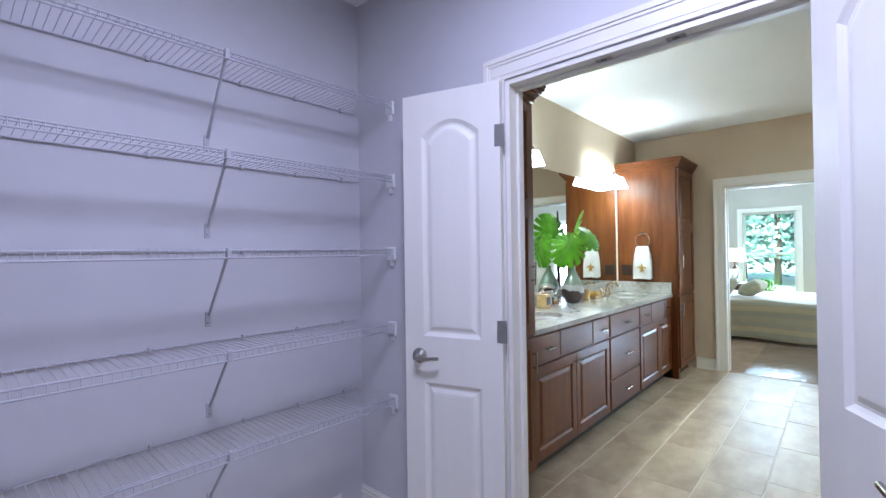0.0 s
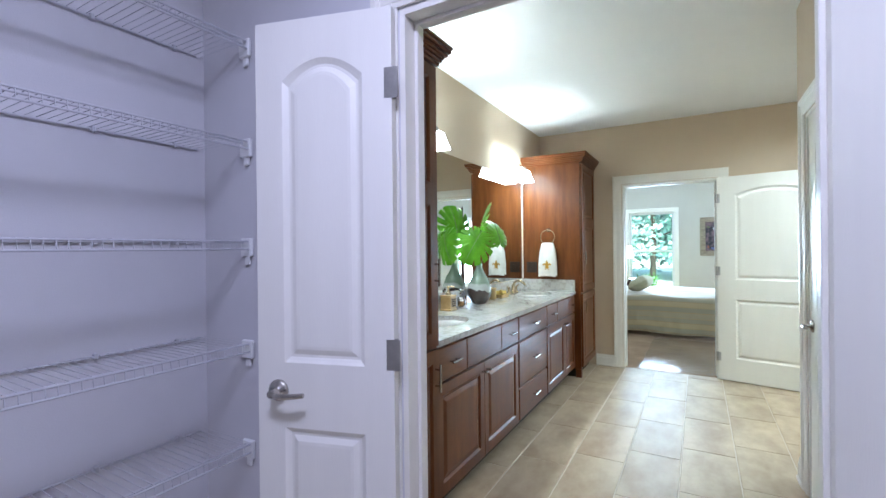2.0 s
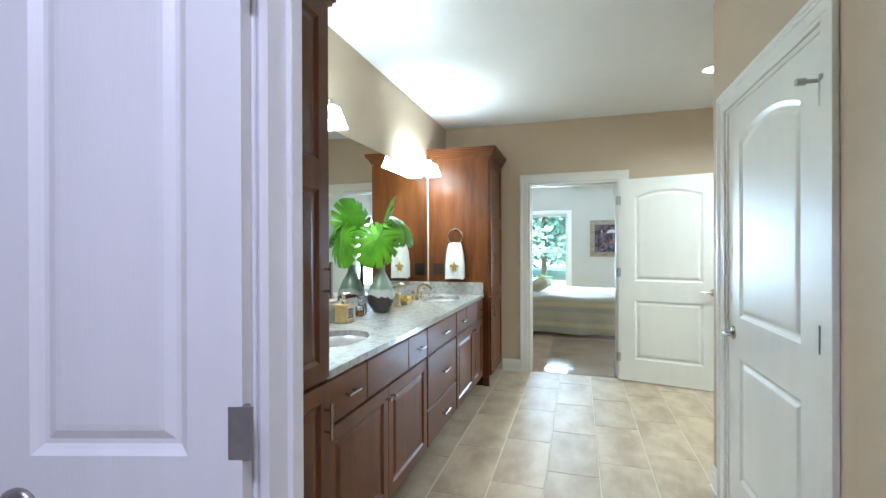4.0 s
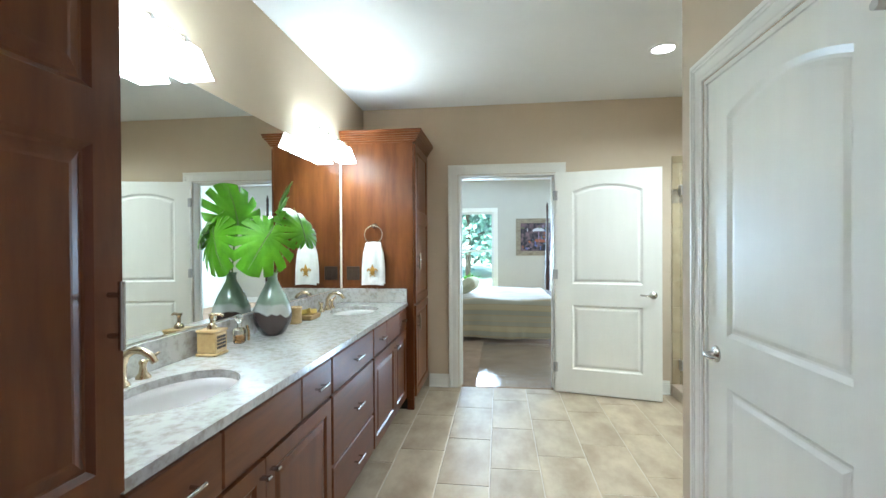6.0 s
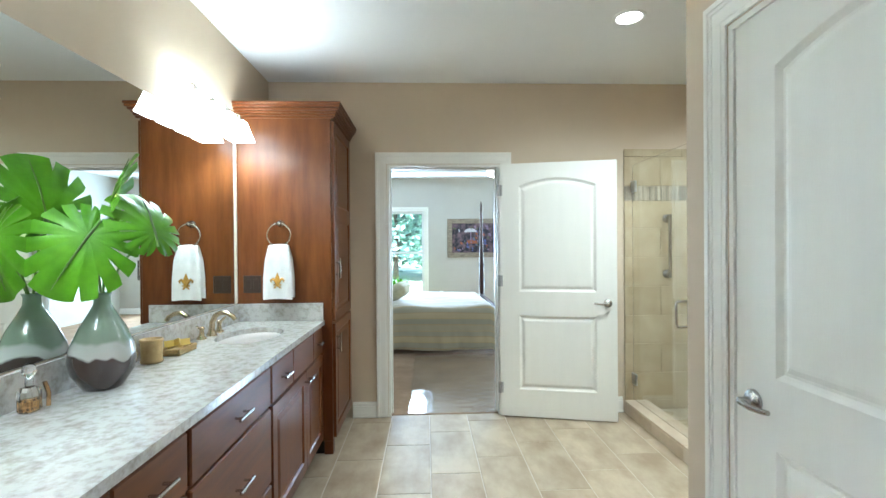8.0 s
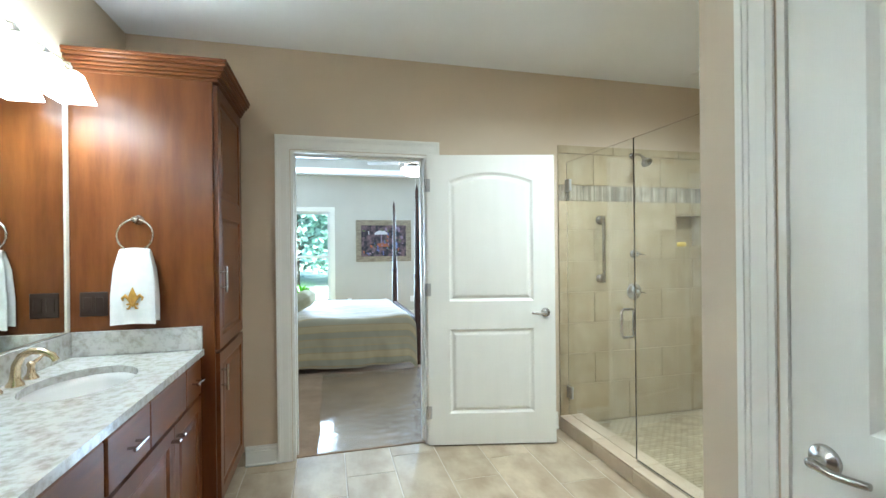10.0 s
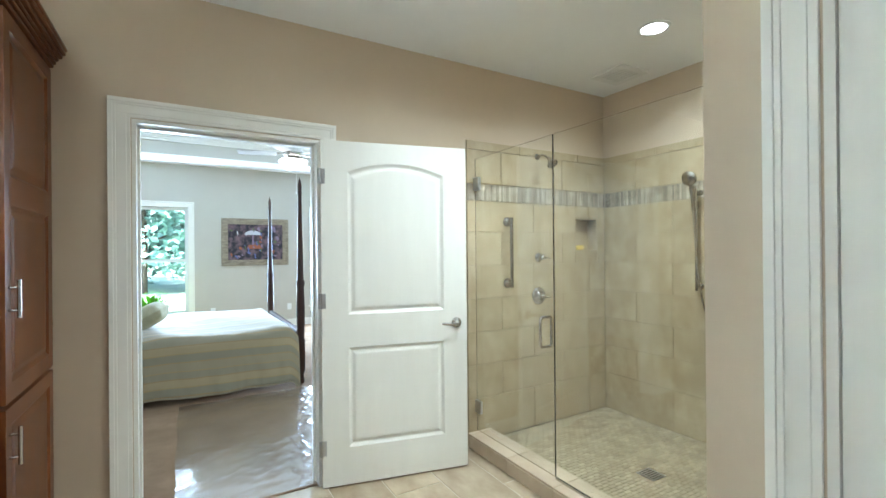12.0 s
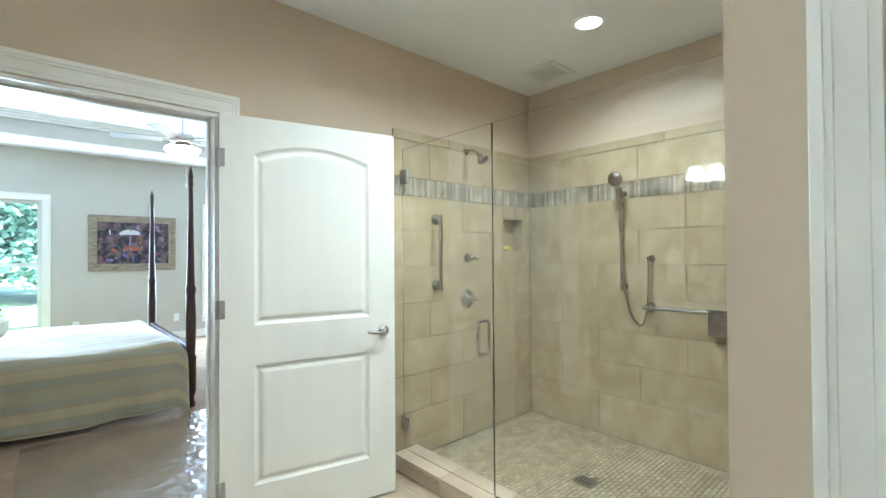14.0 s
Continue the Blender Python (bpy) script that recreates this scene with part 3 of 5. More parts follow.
# ---------- closet shelves ----------
def wire_shelf(z):
    y0, y1, d = -1.58, 1.735, 0.285
    s = thing("wire_shelf", pose(XC, 0, z), "white coated wire shelf fixed to the closet wall", "shelf", "closet wire shelves")
    part("back_rail", Mesh().tube([(0.008, y0, 0), (0.008, y1 - 0.03, 0)], 0.0042, 6), WIRE, s)
    part("front_rail", Mesh().tube([(d, y0, 0), (d, y1, 0)], 0.0036, 6), WIRE, s)
    part("lip_rail", Mesh().tube([(d + 0.004, y0, -0.028), (d + 0.004, y1, -0.028)], 0.0036, 6), WIRE, s)
    part("middle_rail", Mesh().tube([(d - 0.025, y0, -0.004), (d - 0.025, y1, -0.004)], 0.0036, 6), WIRE, s)
    w = Mesh()
    n = int((y1 - y0) / 0.0254)
    for k in range(n):
        y = y1 - 0.01 - k * 0.0254
        w.tube([(0.004, y, 0.004), (d - 0.004, y, 0.004), (d + 0.001, y, 0.001), (d + 0.005, y, -0.030)], 0.0013, 4)
    ob = part("wire_grid", w, WIRE, s)
    ob["kind"] = "stuff"
    for y in (0.93, -0.35):
        b = Mesh().tube([(d - 0.002, y, -0.01), (0.012, y + 0.03, -0.262)], 0.006, 7)
        b.box((0.0, y + 0.018, -0.31), (0.006, y + 0.042, -0.25), 0.002).box((d - 0.012, y - 0.008, -0.03), (d + 0.010, y + 0.008, 0.008), 0.002)
        br = part("brace", b, WIRE, s, "diagonal wall brace")
        part("screw", Mesh().lathe([(0, 0.002), (0.005, 0.001), (0.005, 0)], 10, pose(0.006, y + 0.03, -0.295, 0, 90)), HINGE_M, br)
    for y in (1.62, 1.36, 1.1, 0.75, 0.35, -0.1, -0.6, -1.1):
        part("wall_clip", Mesh().box((0, y - 0.007, -0.010), (0.016, y + 0.007, 0.012), 0.003), WIRE, s)
    e = Mesh().box((d - 0.045, y1 - 0.012, -0.055), (d + 0.012, y1 + 0.004, 0.012), 0.004).box((d - 0.030, y1 - 0.006, -0.085), (d - 0.004, y1 + 0.004, -0.055), 0.003)
    part("end_bracket", e, WHITE_PLASTIC, s, "white plastic end bracket")
    return s


first = wire_shelf(2.115)
for z in (1.75, 1.386, 1.013, 0.648):
    copy_thing(first, pose(XC, 0, z))
cl = thing("ceiling_light", pose(-0.32, 0.70, H), "flush white closet ceiling light", "ceiling light")
part("canopy", Mesh().box((-0.2, -0.2, -0.03), (0.2, 0.2, 0), 0.008), WHITE_PLASTIC, cl)


# ---------- vanity ----------
XF = -1.287                     # cabinet face
FR = pose(XF, 0, 0, 0, 0, 90)  # local x runs along +y, local -y faces the room


def bar_pull(parent, x, z, upright=False, length=0.11, y=-0.02):
    p = Mesh()
    h = length / 2
    if upright:
        p.tube([(x, y - 0.028, z - h), (x, y - 0.028, z + h)], 0.0062, 8)
        for k in (-0.6, 0.6):
            p.tube([(x, y, z + k * h), (x, y - 0.028, z + k * h)], 0.005, 8)
    else:
        p.tube([(x - h, y - 0.028, z), (x + h, y - 0.028, z)], 0.0062, 8)
        for k in (-0.6, 0.6):
            p.tube([(x + k * h, y, z), (x + k * h, y - 0.028, z)], 0.005, 8)
    part("handle", p, NICKEL, parent, "brushed nickel bar pull")


def knob(parent, x, z, y=-0.02):
    part("knob", Mesh().lathe([(0.006, 0), (0.006, 0.012), (0.015, 0.018), (0.015, 0.026), (0.0, 0.029)], 14, pose(x, y, z, 90)), NICKEL, parent, "brushed nickel knob")


def front(parent, name, x0, x1, z0, z1, panel=True, y=0.0, panels=None):
    """A door or drawer front laid on the carcass face."""
    g = 0.002
    w, h = x1 - x0 - 2 * g, z1 - z0 - 2 * g
    if panel:
        ps = panels or [(0.055, w - 0.055, z0 + g + 0.06, z1 - g - 0.06, 0)]
        me = panelled(w, h, 0.02, ps, CAB_PROFILE, False, z0 + g)
        ob = part(name, me, WOOD, parent)
    else:
        ob = part(name, Mesh().box((0, 0, z0 + g), (w, 0.02, z1 - g), 0.005), WOOD_H, parent)
    ob.matrix_basis = pose(x0 + g, y - 0.02, 0)
    return ob


def carcass(parent, x0, x1, z1, depth, toe=True):
    b = Mesh().box((x0, 0, 0.10 if toe else 0), (x1, depth, z1), 0.002)
    part("body", b, WOOD, parent)
    if toe:
        # set-back board, its near-black colour holds the shade under the cabinet
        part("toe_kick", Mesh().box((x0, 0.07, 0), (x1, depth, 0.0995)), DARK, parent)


def pull_on(fr, x, z, upright=False, length=0.11):
    bar_pull(fr, x, z, upright, length, 0.0)


D = XF - XV - 0.003
for nm, y0, y1, smalls in (("sink_cabinet", 2.533, 3.69, ((2.545, 2.875), (3.375, 3.685))), ("sink_cabinet", 4.375, 5.355, ((4.38, 4.70), (5.11, 5.345)))):
    u = thing(nm, FR @ pose(y0, 0, 0), "cherry-stained sink base cabinet with two raised-panel doors", "cabinet", "vanity cabinets")
    w = y1 - y0
    carcass(u, 0, w, 0.66, D)
    part("face_rail", Mesh().box((0, 0, 0.6605), (w, 0.02, 0.868), 0.001), WOOD, u)
    part("side_panel", Mesh().box((0, 0.0205, 0.6605), (0.018, D, 0.868)), WOOD, u)
    part("side_panel", Mesh().box((w - 0.018, 0.0205, 0.6605), (w, D, 0.868)), WOOD, u)
    a, b = smalls
    for q in (a, b):
        f_ = front(u, "drawer", q[0] - y0, q[1] - y0, 0.682, 0.858, False)
        pull_on(f_, (q[1] - q[0]) / 2, 0.77, False, 0.10)
    front(u, "false_front", a[1] - y0, b[0] - y0, 0.682, 0.858, False)
    mid = w / 2 + (-0.01 if y0 < 3 else 0.08)
    dl = front(u, "cabinet_door", 0.012, mid, 0.11, 0.675)
    pull_on(dl, mid - 0.012 - 0.032, 0.622, False, 0.022)
    dr = front(u, "cabinet_door", mid, w - 0.012, 0.11, 0.675)
    pull_on(dr, 0.032, 0.622, False, 0.022)
u = thing("drawer_cabinet", FR @ pose(3.692, 0, 0), "cherry-stained vanity cabinet with three flat drawers", "cabinet", "vanity cabinets")
carcass(u, 0, 0.681, 0.868, D)
for z0, z1 in ((0.682, 0.858), (0.347, 0.675), (0.11, 0.34)):
    f_ = front(u, "drawer", 0.006, 0.675, z0, z1, False)
    pull_on(f_, 0.335, (z0 + z1) / 2, False, 0.12)


def tall_cabinet(y0, y1, xf, label, handle_right):
    m = pose(xf, y0, 0, 0, 0, 90)
    u = thing("tall_cabinet", m, label, "cabinet", "tall cabinets")
    w, dp = y1 - y0, xf - XV - 0.003
    part("body", Mesh().box((0, 0, 0.09), (w, dp, 2.24), 0.003), WOOD, u)
    # shade below the tall cabinet is coloured into this board
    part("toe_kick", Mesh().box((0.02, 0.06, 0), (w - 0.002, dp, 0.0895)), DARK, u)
    part("foot", Mesh().box((0.0, 0.0, 0), (0.05, 0.058, 0.0895), 0.004), WOOD, u)
    g = 0.002
    wd = w - 0.03
    up = front(u, "upper_door", 0.012, w - 0.012, 0.885, 2.225, True, 0.0, [(0.06, wd - 0.06, 0.95, 1.56, 0), (0.06, wd - 0.06, 1.66, 2.165, 0)])
    lo = front(u, "lower_door", 0.012, w - 0.012, 0.11, 0.872)
    hx = wd - 0.03 if handle_right else 0.03
    pull_on(up, hx, 1.24, True, 0.13)
    pull_on(lo, hx, 0.74, True, 0.13)
    c = Mesh()
    for k, (o, z0, z1) in enumerate(((0.008, 2.235, 2.252), (0.018, 2.252, 2.268), (0.026, 2.268, 2.283), (0.040, 2.283, 2.300), (0.052, 2.300, 2.318), (0.058, 2.318, 2.335))):
        c.box((-o if y0 > 3 else 0, -0.02 - o, z0), (w if y0 > 3 else w + o, dp, z1), 0.004)
    part("crown", c, WOOD_H, u, "stepped cherry crown moulding")
    return u


tall_cabinet(YC1 + 0.025, 2.53, -1.258, "tall cherry-stained linen cabinet beside the closet doorway", True)
tall_cabinet(5.36, YN - 0.003, -1.207, "tall cherry-stained linen cabinet at the vanity end", False)

# counter with two oval cut-outs
SINKS = [(-1.555, 3.07), (-1.555, 4.88)]
SA, SB = 0.165, 0.235          # half sizes of the bowls in x and y


def slab():
    from mathutils.geometry import tessellate_polygon
    x0, x1, y0, y1 = XV + 0.001, -1.255, 2.533, 5.357
    loops = [[Vector(p) for p in ((x0, y0, 0), (x1, y0, 0), (x1, y1, 0), (x0, y1, 0))]]
    n = 40
    for cx, cy in SINKS:
        loops.append([Vector((cx + SA * math.cos(2 * math.pi * k / n), cy + SB * math.sin(2 * math.pi * k / n), 0)) for k in range(n)])
    me = Mesh()
    tri = [tuple(t) for t in tessellate_polygon(loops)]
    pts = [p for lp in loops for p in lp]
    me.add([(p.x, p.y, 0.90) for p in pts], tri)
    me.add([(p.x, p.y, 0.870) for p in pts], [t[::-1] for t in tri])
    for lp in loops:
        k = len(lp)
        me.add([(p.x, p.y, 0.90) for p in lp] + [(p.x, p.y, 0.870) for p in lp], [(i, i + k, (i + 1) % k + k, (i + 1) % k) for i in range(k)])
    return me


ct = thing("countertop", pose(0, 0, 0), "polished pale speckled granite vanity counter with backsplash", "countertop")
part("slab", slab(), SLAB, ct)
part("backsplash", Mesh().box((XV + 0.001, 2.533, 0.9005), (XV + 0.021, 5.357, 1.015), 0.002), SLAB, ct)
part("side_splash", Mesh().box((XV + 0.0215, 5.337, 0.9005), (-1.262, 5.357, 1.015), 0.002), SLAB, ct)


def sink(cx, cy):
    s = thing("sink", pose(cx, cy, 0.869), "white oval undermount porcelain sink", "sink", "vanity sinks")
    prof = [(1.06, 0), (1.0, -0.001), (0.97, -0.03), (0.88, -0.09), (0.68, -0.135), (0.35, -0.155), (0.08, -0.16), (0, -0.16)]
    part("bowl", Mesh().lathe(prof, 40, None, SA, SB), PORCELAIN, s)
    part("drain", Mesh().lathe([(0.0, -0.153), (0.018, -0.153), (0.024, -0.157)], 18), NICKEL, s)
    return s


def faucet(cy):
    t = thing("faucet", pose(XV + 0.065, cy, 0.9005), "widespread champagne nickel faucet with two lever handles", "faucet", "vanity faucets")
    part("spout_base", Mesh().lathe([(0.028, 0), (0.026, 0.008), (0.018, 0.02), (0.014, 0.05)], 18), BRASSY, t)
    pts = [(0, 0, 0.03), (0.004, 0, 0.075), (0.02, 0, 0.108), (0.05, 0, 0.125), (0.085, 0, 0.122), (0.115, 0, 0.105), (0.128, 0, 0.085)]
    part("spout", Mesh().tube(pts, [0.016, 0.015, 0.014, 0.013, 0.0125, 0.012, 0.0115], 12), BRASSY, t)
    for s in (-1, 1):
        part("handle_base", Mesh().lathe([(0.025, 0), (0.023, 0.008), (0.014, 0.02), (0.011, 0.045), (0.015, 0.055), (0.010, 0.066), (0.0, 0.068)], 16, pose(-0.005, s * 0.10, 0)), BRASSY, t)
        part("handle", Mesh().tube([(-0.005, s * 0.10, 0.055), (0.0, s * 0.135, 0.066), (0.004, s * 0.165, 0.078)], [0.008, 0.007, 0.005], 8), BRASSY, t)
    return t


for cx, cy in SINKS:
    sink(cx, cy)
    faucet(cy)

mr = thing("mirror", pose(XV, 0, 0), "large wall mirror above the granite vanity counter", "mirror")
part("glass", Mesh().box((0.001, 2.536, 1.019), (0.007, 5.32, 2.085), 0.003), MIRROR, mr)
part("side_strip", Mesh().box((0.001, 5.322, 1.019), (0.012, 5.354, 2.085), 0.003), TRIM, mr)


def vanity_light(cy):
    v = thing("vanity_light", pose(XV, cy, 2.165), "four-shade nickel vanity light with lit frosted glass", "wall light", "vanity lights")
    part("backplate", Mesh().box((0, -0.10, -0.04), (0.018, 0.10, 0.06), 0.006), NICKEL, v)
    part("bar", Mesh().tube([(0.075, -0.32, 0.045), (0.075, 0.32, 0.045)], 0.0075, 8).tube([(0.015, 0, 0.03), (0.075, 0, 0.045)], 0.008, 8), NICKEL, v)
    for k in (-1.5, -0.5, 0.5, 1.5):
        y = k * 0.175
        a = part("arm", Mesh().tube([(0.075, y, 0.045), (0.10, y, 0.04), (0.105, y, 0.02)], 0.007, 8).lathe([(0.011, -0.008), (0.012, 0.02), (0.008, 0.03)], 14, pose(0.105, y, 0.0)), NICKEL, v)
        sh = Mesh()
        vs, fs = [], []
        for z, h in ((0.0, 0.034), (-0.05, 0.048), (-0.115, 0.068)):
            vs += [(0.105 - h, y - h, z), (0.105 + h, y - h, z), (0.105 + h, y + h, z - 0.0), (0.105 - h, y + h, z)]
        for i in (0, 4):
            fs += [(i + j, i + (j + 1) % 4, i + 4 + (j + 1) % 4, i + 4 + j) for j in range(4)]
        sh.add(vs, fs)
        part("shade", sh, FROST, v, "lit flared square frosted glass shade")
        part("bulb", Mesh().lathe([(0.0, -0.040), (0.016, -0.036), (0.023, -0.024), (0.020, -0.012), (0.011, -0.007)], 14, pose(0.105, y, 0)), BULB, v, "lit round bulb")
    return v


vanity_light(3.09)
vanity_light(4.92)


def can_light(x, y):
    c = thing("recessed_light", pose(x, y, H), "white recessed ceiling can light, lit", "ceiling light", "recessed lights")
    part("trim_ring", Mesh().lathe([(0.095, -0.001), (0.092, -0.006), (0.074, -0.008), (0.070, -0.002)], 28), WHITE_PLASTIC, c)
    part("lens", Mesh().lathe([(0.070, -0.003), (0.03, -0.003), (0.0, -0.003)], 28), CAN_GLOW, c)
    lamp = new("can_lamp", bpy.data.lights.new("can_lamp", "SPOT"))
    lamp.data.energy, lamp.data.color, lamp.data.spot_size, lamp.data.spot_blend, lamp.data.shadow_soft_size = CAN_W * 4, (0.82, 0.96, 1.0), radians(160), 0.9, 0.07
    lamp.matrix_world = look((x, y, H - 0.02), (x, y, 0))


for x, y in ((0.62, 4.94), (1.77, 5.015)):
    can_light(x, y)
vt = thing("ceiling_vent", pose(2.19, 5.59, H), "square white exhaust vent grille in the ceiling", "vent")
part("frame", Mesh().box((-0.15, -0.15, -0.012), (0.15, -0.10, 0), 0.004).box((-0.15, 0.10, -0.012), (0.15, 0.15, 0), 0.004).box((-0.15, -0.10, -0.012), (-0.10, 0.10, 0), 0.004).box((0.10, -0.10, -0.012), (0.15, 0.10, 0), 0.004), WHITE_PLASTIC, vt)
part("backing", Mesh().box((-0.10, -0.10, -0.003), (0.10, 0.10, -0.001)), GREIGE, vt)
for k in range(9):
    part("slat", Mesh().box((-0.099, -0.092 + k * 0.0225, -0.010), (0.099, -0.080 + k * 0.0225, -0.0035), 0.001), WHITE_PLASTIC, vt)

# ---------- towel ring, towel, outlet ----------
YT = 5.36
tr = thing("towel_ring", pose(-1.535, YT, 1.54), "satin nickel towel ring on the cabinet side", "towel ring")
part("post", Mesh().lathe([(0.024, 0), (0.024, 0.006), (0.012, 0.014), (0.010, 0.045), (0.016, 0.05), (0.0, 0.055)], 18, pose(0, 0, 0, 90)), NICKEL, tr)
part("ring", Mesh().tube([(0.075 * math.sin(a), -0.045 - 0.010 * (1 - math.cos(a)) / 2, -0.075 + 0.075 * math.cos(a)) for a in [2 * math.pi * k / 36 for k in range(37)]], 0.0048, 8), NICKEL, tr)


def towel():
    """A hand towel folded over the ring: two hanging layers with soft pleats."""
    t = thing("hand_towel", pose(-1.535, YT, 1.392), "white terry hand towel with gold fleur emblem on ring", "towel")
    nx, path = 15, [(-0.030, -0.33), (-0.030, -0.2), (-0.032, -0.08), (-0.038, 0.0), (-0.047, 0.014), (-0.058, 0.012), (-0.066, -0.01), (-0.072, -0.08), (-0.076, -0.2), (-0.078, -0.34)]
    out = []
    for thick in (0, 1):
        vs = []
        for y, z in path:
            for i in range(nx):
                u = 2 * i / (nx - 1) - 1
                g = min(1.0, max(0.0, -z / 0.12))
                half = 0.062 + 0.028 * g + 0.008 * max(0, -z)
                vs.append((u * half, y + 0.004 * math.sin(7 * u + 1) * (1 - 0.5 * g) + (0.006 * (1 if y > -0.05 else -1) if thick else 0), z - 0.006 * u * u - (0.006 if thick else 0) * (1 if z > 0 else 0)))
        out.append(vs)
    n = len(path)
    fs = [(j * nx + i, j * nx + i + 1, (j + 1) * nx + i + 1, (j + 1) * nx + i) for j in range(n - 1) for i in range(nx - 1)]
    me = Mesh().add(out[1], fs, True).add(out[0], [f[::-1] for f in fs], True)
    part("cloth", me, TOWEL, t)
    em = Mesh()
    y = -0.0865
    petal = [(0, -0.03), (0.008, -0.012), (0.012, 0.012), (0.0, 0.042), (-0.012, 0.012), (-0.008, -0.012)]
    em.prism(petal, y, y + 0.003)
    for s in (-1, 1):
        em.tube([(s * 0.004, y + 0.001, -0.018), (s * 0.012, y + 0.001, 0.002), (s * 0.022, y + 0.001, 0.012), (s * 0.031, y + 0.001, 0.004), (s * 0.028, y + 0.001, -0.006)], [0.003, 0.006, 0.0065, 0.005, 0.002], 6)
        em.tube([(s * 0.003, y + 0.001, -0.018), (s * 0.012, y + 0.001, -0.033), (s * 0.018, y + 0.001, -0.032)], [0.003, 0.004, 0.002], 6)
    em.box((-0.018, y - 0.001, -0.021), (0.018, y + 0.003, -0.014), 0.001)
    ob = part("emblem", em, GOLD, t, "gold embroidered fleur emblem")
    ob.matrix_basis = pose(0, 0.0300, -0.225) @ Matrix.Diagonal((1.35, 1.35, 1.35, 1))


towel()


def plate(name, m, material, label, cat, w=0.115, h=0.115, holes=((-0.025, 0), (0.025, 0))):
    p = thing(name, m, label, cat)
    part("cover", Mesh().box((-w / 2, -0.006, -h / 2), (w / 2, 0, h / 2), 0.003), material, p)
    for x, z in holes:
        part("insert", Mesh().box((x - 0.017, -0.009, z - 0.033), (x + 0.017, -0.006, z + 0.033), 0.002), material, p)
    return p


plate("outlet", pose(-1.725, YT, 1.142), BROWN_PLATE, "dark brown double outlet plate on cabinet side", "outlet")
for x in (-0.25, 1.02):
    plate("outlet", pose(x, YB, 0.36), WHITE_PLASTIC, "white bedroom wall outlet", "outlet", 0.075, 0.118, ((0, 0),))


# ---------- things on the counter ----------
def monstera(name_parent, base_, tip, size, normal, towards, droop=0.25):
    """A split leaf on its stem, its face along normal and its point towards a direction."""
    n, rings = 132, 7
    vs = []
    for r in range(rings + 1):
        q = r / rings
        for k in range(n):
            a = 2 * math.pi * k / n
            x, y = math.sin(a), math.cos(a)
            rad = 0.5 * (1.0 + 0.34 * math.cos(a)) * (1 - 0.42 * math.exp(-((abs(a - math.pi)) / 0.22) ** 2))
            if 0.35 < abs(math.atan2(x, y)) < 2.7:
                ph = (abs(math.atan2(x, y)) - 0.35) / 2.35 * 6
                cut = abs((ph % 1) - 0.5) * 2
                rad *= 1 - 0.58 * max(0, cut - 0.74) / 0.26
            px, py = q * rad * x, q * rad * y
            d2 = px * px + py * py
            vs.append((px, py, -droop * d2 * 1.4 + 0.10 * abs(px) * (1 - abs(px)) + 0.012 * math.sin(14 * math.atan2(x, y)) * q * q))
    fs = [(r * n + k, r * n + (k + 1) % n, (r + 1) * n + (k + 1) % n, (r + 1) * n + k) for r in range(rings) for k in range(n)]
    me = Mesh()
    zz = Vector(normal).normalized()
    yv = (Vector(towards) - zz * Vector(towards).dot(zz)).normalized()
    rot = Matrix((yv.cross(zz), yv, zz)).transposed().to_4x4()
    m = Matrix.Translation(tip) @ rot @ Matrix.Diagonal((size * 0.95, size, size, 1))
    me.add(vs, fs, True, m)
    lf = part("leaf", me, LEAF, name_parent)
    ob = part("vein", Mesh().tube([m @ Vector(p) for p in ((0, -0.2, 0.004), (0, 0, 0.004), (0, 0.3, -0.02), (0, 0.6, -0.11))], [0.004, 0.004, 0.003, 0.001], 6), STEM, lf)
    b, t = Vector(base_), Vector(tip)
    part("stem", Mesh().tube([b, b.lerp(t, 0.35) + Vector((0, 0, 0.05)), b.lerp(t, 0.75) + Vector((0, 0, 0.03)), t], [0.0045, 0.004, 0.0035, 0.003], 7), STEM, name_parent)


VX, VY = -1.705, 3.97
vs_ = thing("vase", pose(VX, VY, 0.9005), "teardrop green, white and brown drip-glazed stoneware vase", "vase")
part("body", Mesh().lathe([(0.0, 0.002), (0.052, 0.0), (0.060, 0.006), (0.092, 0.06), (0.100, 0.10), (0.094, 0.145), (0.068, 0.21), (0.038, 0.265), (0.026, 0.29), (0.024, 0.315), (0.029, 0.33), (0.024, 0.328), (0.018, 0.29), (0.02, 0.25)], 40), VASE, vs_)
pl = thing("monstera_stems", pose(VX, VY, 1.19), "bright green split monstera leaves in the vase", "plant")
monstera(pl, (0, 0, 0), (0.03, -0.10, 0.235), 0.32, (0.45, -0.85, 0.25), (-0.35, -0.3, -0.8), 0.3)
monstera(pl, (0, 0, 0), (-0.005, 0.055, 0.32), 0.34, (-0.87, -0.47, 0.1), (0.05, -0.1, 0.9), 0.3)
monstera(pl, (0, 0, 0), (0.175, 0.01, 0.25), 0.27, (0.9, -0.35, 0.35), (0.35, -0.1, 0.9), 0.5)


